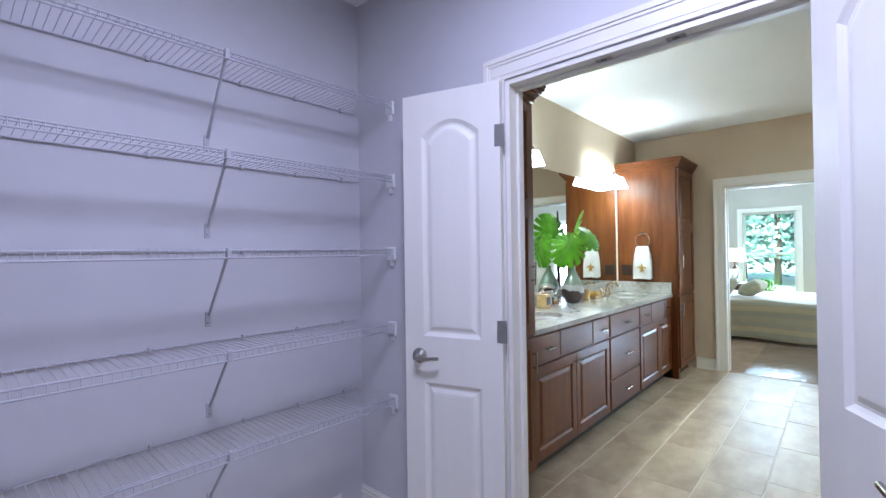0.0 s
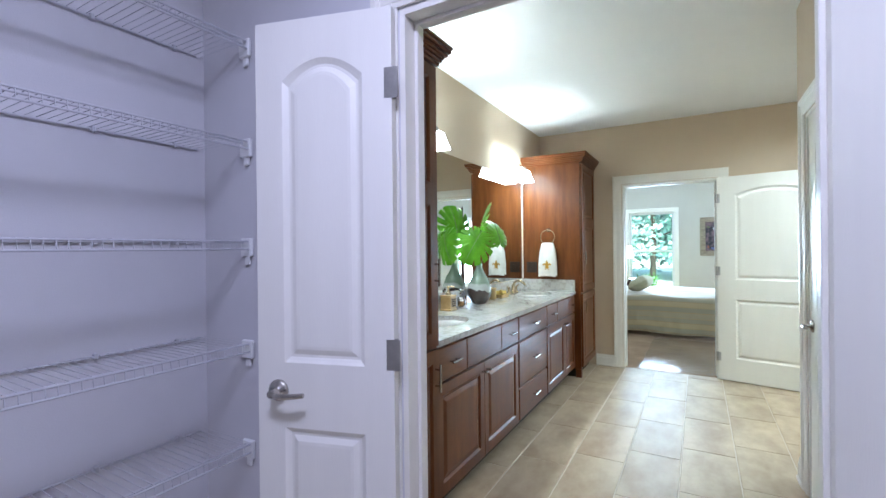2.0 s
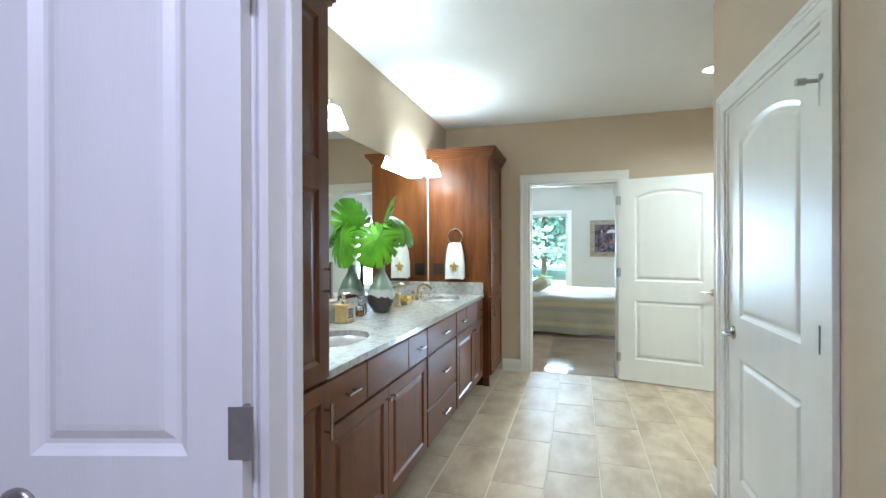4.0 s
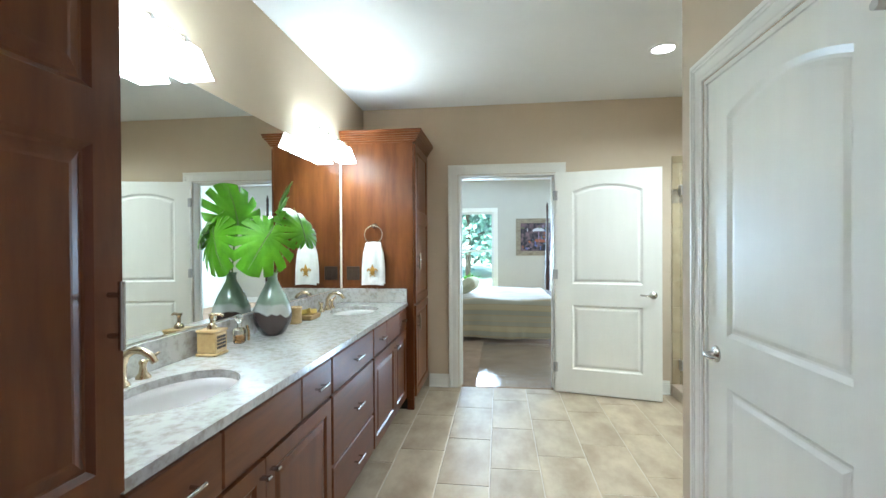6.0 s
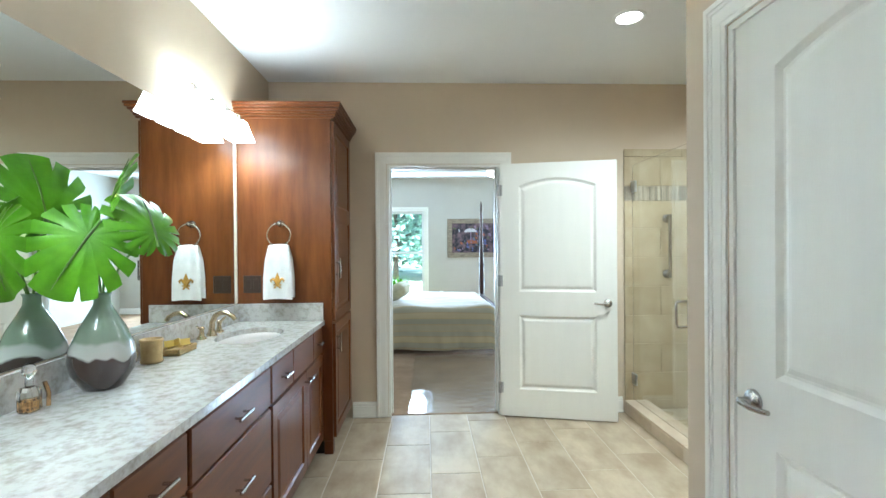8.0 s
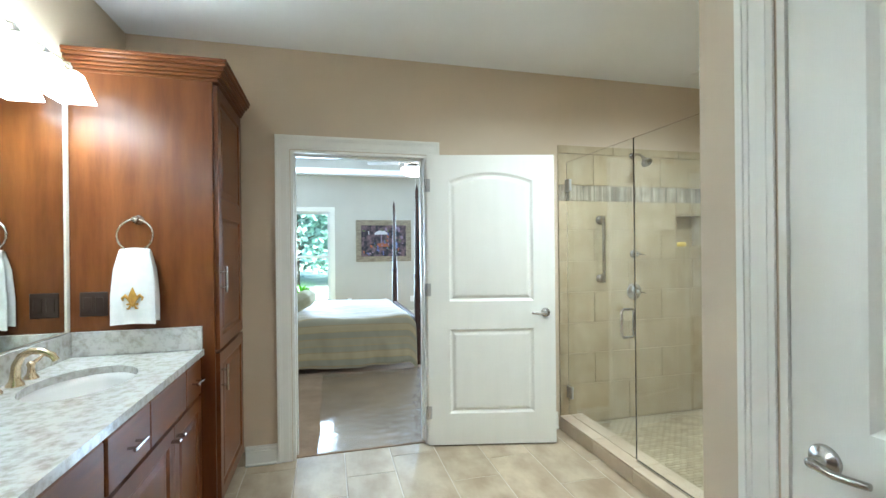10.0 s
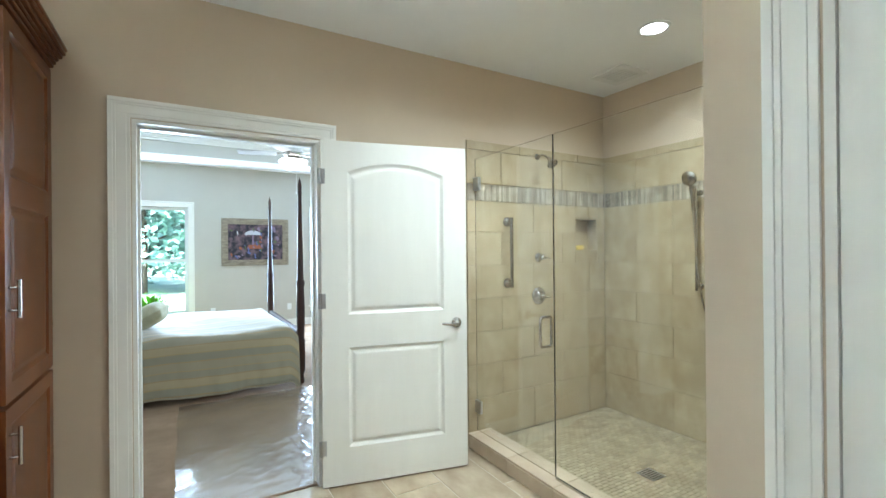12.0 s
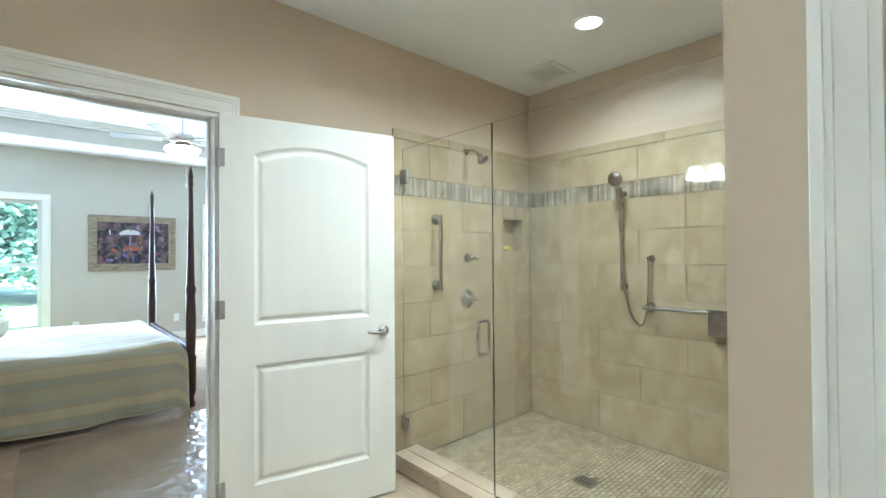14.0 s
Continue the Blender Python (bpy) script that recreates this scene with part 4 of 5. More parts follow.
sp = thing("soap_dispenser", pose(-1.745, 3.52, 0.9005) @ pose(0, 0, 0, 0, 0, 0), "carved gold resin soap dispenser with brass pump", "soap dispenser")
part("body", Mesh().box((-0.048, -0.048, 0), (0.048, 0.048, 0.012), 0.004).box((-0.043, -0.043, 0.012), (0.043, 0.043, 0.10), 0.004).box((-0.047, -0.047, 0.10), (0.047, 0.047, 0.112), 0.004), RESIN, sp)
panel_ = Mesh()
for i in range(5):
    for j in range(4):
        panel_.box((0.0435, -0.03 + i * 0.0125, 0.03 + j * 0.015), (0.046, -0.021 + i * 0.0125, 0.041 + j * 0.015), 0.001)
part("carved_panel", panel_, DARK, sp, "dark carved panel of plain bars")
part("pump", Mesh().lathe([(0.020, 0.112), (0.020, 0.125), (0.012, 0.135), (0.008, 0.14), (0.008, 0.165), (0.013, 0.168), (0.013, 0.178), (0, 0.18)], 16).tube([(0, 0, 0.173), (0.03, 0.01, 0.175), (0.045, 0.015, 0.168)], 0.006, 8), BRASSY, sp)
pf = thing("perfume_bottle", pose(-1.755, 3.74, 0.9005), "small clear perfume bottle with round glass stopper", "bottle")
part("bottle", Mesh().box((-0.024, -0.026, 0), (0.024, 0.026, 0.075), 0.010).tube([(0, 0, 0.075), (0, 0, 0.10)], 0.010, 12), GLASS, pf)
part("perfume", Mesh().box((-0.018, -0.020, 0.006), (0.018, 0.020, 0.042), 0.006), AMBER, pf)
part("stopper", Mesh().lathe([(0.006, 0.10), (0.016, 0.113), (0.019, 0.125), (0.014, 0.140), (0, 0.146)], 16), GLASS, pf)
part("ribbon", Mesh().tube([(0.028, 0.02, 0.085), (0.034, 0.026, 0.05), (0.032, 0.028, 0.01)], 0.006, 6), AMBER, pf)
jr = thing("candle_jar", pose(-1.745, 4.31, 0.9005), "squat carved gold resin tumbler", "tumbler")
part("body", Mesh().lathe([(0, 0.004), (0.040, 0.0), (0.044, 0.006), (0.040, 0.016), (0.041, 0.085), (0.045, 0.092), (0.043, 0.10), (0.036, 0.10), (0.034, 0.03), (0, 0.025)], 24), RESIN, jr)
ds = thing("soap_dish", pose(-1.735, 4.48, 0.9005), "rectangular gold resin dish holding a soap flower", "soap dish")
part("dish", Mesh().box((-0.055, -0.075, 0), (0.055, 0.075, 0.012), 0.005).box((-0.055, -0.075, 0.012), (-0.046, 0.075, 0.03), 0.003).box((0.046, -0.075, 0.012), (0.055, 0.075, 0.03), 0.003).box((-0.046, -0.075, 0.012), (0.046, -0.066, 0.03), 0.003).box((-0.046, 0.066, 0.012), (0.046, 0.075, 0.03), 0.003), RESIN, ds)
fl = thing("soap_flower", pose(-1.735, 4.48, 0.913), "pale yellow five-pointed decorative soap", "soap")
star = []
for k in range(10):
    r = 0.055 if k % 2 == 0 else 0.024
    star.append((r * math.sin(math.pi * k / 5), r * math.cos(math.pi * k / 5)))
part("body", Mesh().prism(star, -0.014, 0.014, pose(0, 0, 0.03, 68, 0, 40)), YELLOW_WAX, fl)


# ---------- shower ----------
GX = 1.128
cb = struct("shower_curb_core", Mesh().box((1.06, YR + 0.001, 0), (1.24, YN - 0.012, 0.085)), GROUT, "low tiled shower curb", "curb")
y = YR + 0.003
while y < YN - 0.02:
    e = min(y + 0.40, YN - 0.014)
    for nm, a, b in (("curb_top", (1.05, y, 0.0855), (1.25, e, 0.10)), ("curb_face", (1.048, y, 0.002), (1.0595, e, 0.085)), ("curb_inner_face", (1.2405, y, 0.022), (1.252, e, 0.085))):
        part(nm, Mesh().box(a, b, 0.002), CURB, cb)
    y += 0.403
gl = thing("shower_glass", pose(0, 0, 0), "frameless clear glass shower enclosure with hinged door", "shower enclosure")
gd = part("glass_door", Mesh().box((GX - 0.005, 5.207, 0.112), (GX + 0.005, YN - 0.022, 2.04), 0.001), GLASS, gl)
gp = part("fixed_panel", Mesh().box((GX - 0.005, YR + 0.004, 0.1005), (GX + 0.005, 5.202, 2.04), 0.001), GLASS, gl)
for o in (gd, gp):
    o.visible_shadow = False
for z in (1.86, 0.28):
    part("glass_hinge", Mesh().box((GX - 0.014, YN - 0.075, z - 0.045), (GX + 0.014, YN - 0.0115, z + 0.045), 0.003), HINGE_M, gl, "brushed nickel glass hinge")
hd = Mesh()
for s in (-1, 1):
    x = GX + s * 0.045
    hd.tube([(GX + s * 0.006, 5.275, 0.83), (x - s * 0.012, 5.275, 0.83), (x, 5.275, 0.842), (x, 5.275, 0.99), (x - s * 0.012, 5.275, 1.002), (GX + s * 0.006, 5.275, 1.002)], 0.0085, 10)
part("pull_handle", hd, CHROME, gl, "square chrome D-shaped pull handle")
part("sill_channel", Mesh().box((GX - 0.010, YR + 0.004, 0.1002), (GX - 0.0055, 5.202, 0.112), 0.001).box((GX + 0.0055, YR + 0.004, 0.1002), (GX + 0.010, 5.202, 0.112), 0.001), NICKEL, gl)

YS = YN - 0.0115               # face of the back wall tile
XT = XS - 0.0115               # face of the end wall tile


def on_back(x, z):
    return pose(x, YS, z)


def on_end(y, z):
    return pose(XT, y, z, 0, 0, -90)


ROSE = [(0.036, 0), (0.036, 0.006), (0.030, 0.012), (0.013, 0.016)]
sh = thing("fixed_shower", on_back(1.724, 2.115), "fixed satin nickel shower head on an arm", "shower head")
part("flange", Mesh().lathe([(0.026, 0), (0.024, 0.006), (0.011, 0.014)], 18, pose(0, 0, 0, 90)), NICKEL, sh)
part("arm", Mesh().tube([(0, 0, 0), (0.0, -0.05, 0.004), (0.0, -0.09, -0.008), (0.0, -0.13, -0.04)], 0.009, 10), NICKEL, sh)
part("head", Mesh().lathe([(0.012, 0), (0.016, -0.015), (0.022, -0.03), (0.040, -0.055), (0.042, -0.066), (0.0, -0.068)], 20, pose(0, -0.128, -0.036, -40)), NICKEL, sh)
for nm, z, r, lb in (("diverter_valve", 1.329, 0.036, "small satin nickel diverter valve with lever"), ("shower_valve", 1.028, 0.068, "round satin nickel shower mixer valve with lever")):
    v = thing(nm, on_back(1.727, z), lb, "shower valve")
    part("rose", Mesh().lathe([(r, 0), (r, 0.005), (r * 0.85, 0.012), (0.024, 0.018), (0.022, 0.05), (0.014, 0.07), (0, 0.072)], 26, pose(0, 0, 0, 90)), CHROME, v)
    part("lever", Mesh().tube([(0, -0.060, 0), (0.03, -0.064, -0.004), (0.065, -0.066, -0.012)], [0.009, 0.007, 0.005], 8), CHROME, v)


def grab_bar(name, m, length, upright, label):
    g = thing(name, m, label, "grab bar")
    h = length / 2
    ends = [(0, -h), (0, h)] if upright else [(-h, 0), (h, 0)]
    ext = 0.03
    a = Vector((ends[0][0], -0.055, ends[0][1]))
    b = Vector((ends[1][0], -0.055, ends[1][1]))
    d = (b - a).normalized() * ext
    part("bar", Mesh().tube([a - d, b + d], 0.013, 12), NICKEL, g)
    for x, z in ends:
        part("flange", Mesh().lathe([(0.036, 0), (0.036, 0.006), (0.028, 0.014), (0.014, 0.02), (0.014, 0.055)], 20, pose(x, 0, z, 90)), NICKEL, g)
    return g


grab_bar("grab_bar", on_back(1.42, 1.37), 0.457, True, "upright satin nickel grab bar on shower tile")
grab_bar("grab_bar", on_end(4.56, 0.985), 0.84, False, "level satin nickel grab bar on shower tile")
wc = thing("washcloth", on_end(4.52, 0.985), "small grey-brown washcloth folded over grab bar", "towel")
part("cloth", Mesh().box((-0.085, -0.078, -0.14), (0.085, -0.069, 0.012), 0.004).box((-0.085, -0.071, 0.0135), (0.085, -0.040, 0.022), 0.004).box((-0.085, -0.041, -0.11), (0.085, -0.032, 0.012), 0.004), mat("taupe_terry_cloth", (0.13, 0.10, 0.075), (0.17, 0.135, 0.10), 0.95, scale=30, bump=0.5, fine=400), wc)
sb = thing("hand_shower", on_end(5.155, 1.12), "satin nickel hand shower on a slide bar with hose", "hand shower")
part("slide_bar", Mesh().tube([(0, -0.055, -0.03), (0, -0.055, 0.70)], 0.0095, 10), NICKEL, sb)
for z in (0.0, 0.66):
    part("bracket", Mesh().lathe([(0.022, 0), (0.020, 0.006), (0.012, 0.012), (0.012, 0.055)], 16, pose(0, 0, z, 90)), NICKEL, sb)
part("slider", Mesh().box((-0.018, -0.085, 0.55), (0.018, -0.042, 0.60), 0.006), NICKEL, sb)
part("handle", Mesh().tube([(0, -0.085, 0.53), (0, -0.095, 0.62), (0, -0.11, 0.70)], [0.011, 0.012, 0.015], 10), NICKEL, sb)
part("spray_head", Mesh().lathe([(0.0, 0), (0.045, 0.002), (0.052, 0.012), (0.048, 0.026), (0.02, 0.036), (0, 0.038)], 22, pose(0, -0.150, 0.748, -75)), NICKEL, sb)
hose = []
for k in range(25):
    q = k / 24
    hose.append((0.185 * (0.5 - 0.5 * math.cos(math.pi * q)), -0.085 + 0.03 * math.sin(math.pi * q) + 0.035 * q, 0.53 * (1 - q) + 0.19 * q - 0.72 * math.sin(math.pi * q) ** 1.0 * 0.98 + 0.10 * math.sin(math.pi * q) ** 4))
part("hose", Mesh().tube(hose, 0.0065, 8), CHROME, sb)
part("wall_elbow", Mesh().lathe([(0.024, 0), (0.022, 0.008), (0.014, 0.014), (0.014, 0.05), (0, 0.052)], 16, pose(0.187, 0, 0.20, 90)), NICKEL, sb)
dr_ = thing("floor_drain", pose(1.77, 5.06, 0.0205), "square dark slotted metal shower drain", "drain")
part("plate", Mesh().box((-0.06, -0.06, 0), (0.06, 0.06, 0.004), 0.001), HINGE_M, dr_)
for k in range(6):
    part("slot", Mesh().box((-0.045, -0.046 + k * 0.0175, 0.0042), (0.045, -0.040 + k * 0.0175, 0.0048)), DARK, dr_)

# niche lined with tile, set into the back wall face
NX0, NX1, NZ0, NZ1 = 2.135, 2.40, 1.372, 1.648
so = thing("soap_bar", pose(2.235, YN + 0.035, 1.3845), "round yellow soap bar in the shower niche", "soap")
part("bar", Mesh().lathe([(0, 0), (0.036, 0.0), (0.044, 0.010), (0.044, 0.026), (0.034, 0.036), (0, 0.038)], 20, None, 1.0, 0.55), YELLOW_WAX, so)


# ---------- bedroom ----------
def window(name, x0, x1, z0, z1):
    w = thing(name, pose(x0, YB, z0), "white double-hung bedroom window with wide casing", "window")
    w["kind"] = "structure"
    W, Hh = x1 - x0, z1 - z0
    c = Mesh()
    for a, b, t in ((0.0, 0.07, 0.016), (0.07, 0.095, 0.024)):
        c.box((-b, -t, -0.0), (-a, -0.001, Hh + a), 0.003).box((W + a, -t, 0), (W + b, -0.001, Hh + a), 0.003).box((-b, -t, Hh + a), (W + b, -0.001, Hh + b), 0.003)
    part("window_frame", c, TRIM, w)
    part("window_sill", Mesh().box((-0.12, -0.05, -0.03), (W + 0.12, 0.03, -0.0005), 0.004).box((-0.095, -0.018, -0.11), (W + 0.095, -0.001, -0.0305), 0.003), TRIM, w)
    for nm, za, zb, y in (("lower_sash", 0.0, Hh / 2 + 0.02, 0.05), ("upper_sash", Hh / 2 - 0.02, Hh, 0.085)):
        s = Mesh().box((0.001, y, za), (0.045, y + 0.03, zb)).box((W - 0.045, y, za), (W - 0.001, y + 0.03, zb)).box((0.045, y, za), (W - 0.045, y + 0.03, za + 0.045)).box((0.045, y, zb - 0.045), (W - 0.045, y + 0.03, zb))
        so_ = part(nm, s, WHITE_PLASTIC, w)
        g = part("pane", Mesh().box((0.045, y + 0.012, za + 0.045), (W - 0.045, y + 0.017, zb - 0.045)), PANE, so_)
        g.visible_shadow = False
    return w


window("window_1", *WIN[0])
window("window_2", *WIN[1])

BX0, BX1, BY0, BY1 = -1.70, 0.385, 8.17, 10.08
bf = thing("four_poster_bed", pose(0, 0, 0.004), "dark mahogany four-poster bed frame", "bed")
POST = [(0.030, 0.0), (0.038, 0.02), (0.030, 0.06), (0.026, 0.09), (0.044, 0.14), (0.044, 0.42), (0.050, 0.44), (0.036, 0.47), (0.042, 0.62), (0.044, 0.80), (0.036, 1.0), (0.044, 1.04), (0.044, 1.07), (0.034, 1.09), (0.026, 1.5), (0.018, 1.98), (0.024, 2.0), (0.018, 2.03), (0.022, 2.07), (0.012, 2.13), (0, 2.17)]
for x in (BX0, BX1):
    for y in (BY0, BY1):
        part("post", Mesh().lathe(POST, 16, pose(x, y, 0)), MAHOG, bf, "turned tapering mahogany post")
part("footboard", Mesh().box((BX1 - 0.02, BY0 + 0.04, 0.24), (BX1 + 0.02, BY1 - 0.04, 0.52), 0.008).box((BX1 - 0.03, BY0 + 0.04, 0.52), (BX1 + 0.03, BY1 - 0.04, 0.55), 0.01), MAHOG, bf)
part("headboard", Mesh().box((BX0 - 0.02, BY0 + 0.04, 0.24), (BX0 + 0.02, BY1 - 0.04, 1.15), 0.008), MAHOG, bf)
for y in (BY0, BY1):
    part("side_rail", Mesh().box((BX0 + 0.04, y - 0.016, 0.16), (BX1 - 0.04, y + 0.016, 0.30), 0.005), MAHOG, bf)
mt = thing("mattress", pose(0, 0, 0.31), "thick mattress on the four-poster bed", "mattress")
part("body", Mesh().box((BX0 + 0.05, BY0 + 0.03, 0), (BX1 - 0.05, BY1 - 0.03, 0.26), 0.05), PILLOW_W, mt)


def coverlet():
    """A quilted cover that lies on the mattress and hangs down its near, far and foot sides in soft folds."""
    x0, x1, y0, y1, zt = BX0 + 0.06, BX1 - 0.03, BY0 - 0.02, BY1 + 0.02, 0.60
    nx, ny, drop = 84, 96, 0.53
    vs, uv = [], []
    for j in range(ny + 1):
        s = -drop + j / ny * (y1 - y0 + 2 * drop)
        for i in range(nx + 1):
            u = i / nx * (x1 - x0)
            x = x0 + u
            over = max(0, -s, s - (y1 - y0))
            y = y0 + min(max(s, 0), y1 - y0)
            side = -1 if s < 0 else 1
            fold = 0.022 * math.sin(6.5 * x + 1.4 * math.sin(2.2 * x)) + 0.008 * math.sin(19 * x + 3 * over) + 0.02 * noise.noise((x * 7, over * 5, 2)) + 0.010 * noise.noise((x * 17, over * 11, 7))
            z = zt + 0.010 * math.sin(5 * x + 3 * y) + 0.014 * noise.noise((x * 3, y * 3, 0)) + 0.006 * noise.noise((x * 9, y * 9, 4)) - 0.03 * max(0, (abs(s - (y1 - y0) / 2) / ((y1 - y0) / 2)) - 0.9) * 4
            if over > 0:
                q = over / drop
                y += side * (0.03 * min(1, over / 0.06) + fold * q + 0.05 * q)
                z = zt - over + 0.012 * math.sin(5 * x) * q - 0.012
            if u > x1 - x0 - 0.12:
                z -= 0.10 * ((u - (x1 - x0 - 0.12)) / 0.12) ** 2
            vs.append((x, y, z))
            uv.append((x, s + 0.012 * math.sin(3 * x)))
    n = nx + 1
    fs = [(j * n + i, j * n + i + 1, (j + 1) * n + i + 1, (j + 1) * n + i) for j in range(ny) for i in range(nx)]
    c = thing("coverlet", pose(0, 0, 0), "sage and gold striped coverlet draped over the bed", "bedspread")
    ob = part("cloth", Mesh().add(vs, fs, True), COVERLET, c)
    layer = ob.data.uv_layers.new(name="weave")
    for lp in ob.data.loops:
        layer.data[lp.index].uv = uv[lp.vertex_index]
    part("hem", Mesh().tube(vs[:nx + 1], 0.007, 6), COVERLET, c)
    md = ob.modifiers.new("thickness", "SOLIDIFY")
    md.thickness = 0.012


coverlet()


def pillow(x, y, z, w, d, t, ry, rz, material, label):
    p = thing("pillow", pose(x, y, z, 0, ry, rz), label, "pillow", "bed pillows")
    n = 16
    vs, fs = [], []
    for s in (1, -1):
        for j in range(n + 1):
            for i in range(n + 1):
                a, b = 2 * i / n - 1, 2 * j / n - 1
                h = (max(0, 1 - a ** 4) * max(0, 1 - b ** 4)) ** 0.5
                k = 1 - 0.06 * (1 - abs(a)) * abs(b) - 0.06 * (1 - abs(b)) * abs(a)
                vs.append((a * w / 2 * k, b * d / 2 * k, s * t / 2 * h))
    m_ = (n + 1) ** 2
    for s in (0, 1):
        fs += [(s * m_ + j * (n + 1) + i, s * m_ + j * (n + 1) + i + 1, s * m_ + (j + 1) * (n + 1) + i + 1, s * m_ + (j + 1) * (n + 1) + i) for j in range(n) for i in range(n)]
    part("cushion", Mesh().add(vs, fs, True), material, p)


for k, y in enumerate((8.55, 9.15, 9.75)):
    pillow(-1.48, y, 0.80, 0.45, 0.56, 0.17, -62, 0, PILLOW_W, "cream bed pillow propped on the headboard")
pillow(-1.30, 8.62, 0.74, 0.40, 0.44, 0.17, -55, 8, PILLOW, "sage green square cushion on the bed")
pillow(-1.0, 8.9, 0.73, 0.34, 0.40, 0.22, -30, -10, PILLOW, "plump sage cushion lying on the bed")

fr = thing("framed_picture", pose(0.445, YB, 1.56), "cafe terrace painting in a wide rustic wood frame", "picture")
PW, PH = 1.12, 0.84
FRAMEW = mat("weathered_grey_wood", (0.20, 0.16, 0.11), (0.33, 0.27, 0.19), 0.6, scale=10, stretch=(1, 1, 4))
fm = Mesh()
for z in (-1, 1):
    for a, b, t in ((0.0, 0.035, 0.03), (0.035, 0.07, 0.022), (0.07, 0.105, 0.028)):
        za, zb = z * (PH / 2 - a), z * (PH / 2 - b)
        fm.box((-PW / 2 + a, -t, min(za, zb)), (PW / 2 - a, -0.001, max(za, zb)), 0.003)
        fm.box((z * (PW / 2 - a), -t, -PH / 2 + b), (z * (PW / 2 - b), -0.001, PH / 2 - b), 0.003)
part("frame", fm, FRAMEW, fr)
CANVAS = mat("painted_canvas", (0.012, 0.012, 0.02), (0.16, 0.10, 0.11), 0.6, scale=9, contrast=(0.42, 0.62), bump=0.2, fine=90)
part("canvas", Mesh().box((-PW / 2 + 0.1, -0.012, -PH / 2 + 0.1), (PW / 2 - 0.1, -0.002, PH / 2 - 0.1)), CANVAS, fr)
PAINT = {"white": mat("paint_white", (0.55, 0.55, 0.58)), "rust": mat("paint_rust", (0.30, 0.09, 0.04)), "blue": mat("paint_blue", (0.10, 0.12, 0.28)), "mauve": mat("paint_mauve", (0.24, 0.17, 0.24)), "olive": mat("paint_olive", (0.10, 0.12, 0.05))}
half = [(0.14 * math.cos(a), 0.08 * math.sin(a)) for a in [math.pi * k / 10 for k in range(11)]]
rng = random.Random(4)
dabs = [("white", [(-0.05 + x, 0.13 + z) for x, z in half]), ("mauve", [(-0.06, 0.13), (-0.04, 0.13), (-0.04, -0.05), (-0.06, -0.05)]), ("rust", [(-0.16, -0.12), (0.10, -0.12), (0.07, -0.05), (-0.12, -0.05)])]
for k in range(46):
    x, z = rng.uniform(-0.42, 0.40), rng.uniform(-0.29, 0.27)
    w, h = rng.uniform(0.015, 0.06), rng.uniform(0.02, 0.07)
    kind = rng.choice(["mauve", "blue", "rust", "olive", "blue"] if z < 0.1 else ["mauve", "blue", "white", "olive"])
    dabs.append((kind, [(x + w * math.cos(a + 0.4) * rng.uniform(0.7, 1.1) * 0.6, z + h * math.sin(a) * 0.6) for a in [math.pi * i / 4 for i in range(8)]]))
for k, (kind, poly) in enumerate(dabs):
    part("paint_dab", Mesh().prism(poly, -0.0125 - 0.00006 * k, -0.0121), PAINT[kind], fr)

fan = thing("ceiling_fan", pose(0.545, 9.25, HT - 0.22), "white five-blade ceiling fan with lit bowl light", "ceiling fan")
part("canopy", Mesh().lathe([(0.0, 0.17), (0.04, 0.17), (0.065, 0.20), (0.07, 0.22)], 20), WHITE_PLASTIC, fan)
part("rod", Mesh().tube([(0, 0, 0.17), (0, 0, -0.22)], 0.012, 10), WHITE_PLASTIC, fan)
part("motor", Mesh().lathe([(0.03, -0.22), (0.10, -0.235), (0.12, -0.26), (0.12, -0.32), (0.08, -0.35), (0.06, -0.38), (0.0, -0.38)], 24), NICKEL, fan)
part("light_bowl", Mesh().lathe([(0.17, -0.385), (0.176, -0.40), (0.145, -0.46), (0.085, -0.495), (0, -0.505)], 24), glow("lit_bowl_glass", (1, 0.97, 0.92), 1.0), fan, "lit white glass bowl")
part("bowl_cap", Mesh().lathe([(0, -0.382), (0.14, -0.384), (0.145, -0.378), (0.06, -0.37)], 24), NICKEL, fan)
BLADE = mat("pale_fan_blade", (0.50, 0.48, 0.44), (0.42, 0.40, 0.37), 0.4, scale=8, stretch=(1, 8, 1))
for k in range(5):
    a = 20 + 72 * k
    part("blade", Mesh().box((0.20, -0.065, -0.006), (0.66, 0.065, 0.002), 0.003), BLADE, fan).matrix_basis = pose(0, 0, -0.30, 0, 0, a) @ pose(0, 0, 0, 10)
    part("blade_arm", Mesh().box((0.11, -0.02, -0.006), (0.22, 0.02, 0.004), 0.002), NICKEL, fan).matrix_basis = pose(0, 0, -0.295, 0, 0, a)
part("pull_chain", Mesh().tube([(0.03, -0.03, -0.47), (0.03, -0.03, -0.78)], 0.003, 6).lathe([(0, -0.82), (0.010, -0.81), (0.010, -0.79), (0.003, -0.78)], 10, pose(0.03, -0.03, 0)), WHITE_PLASTIC, fan)

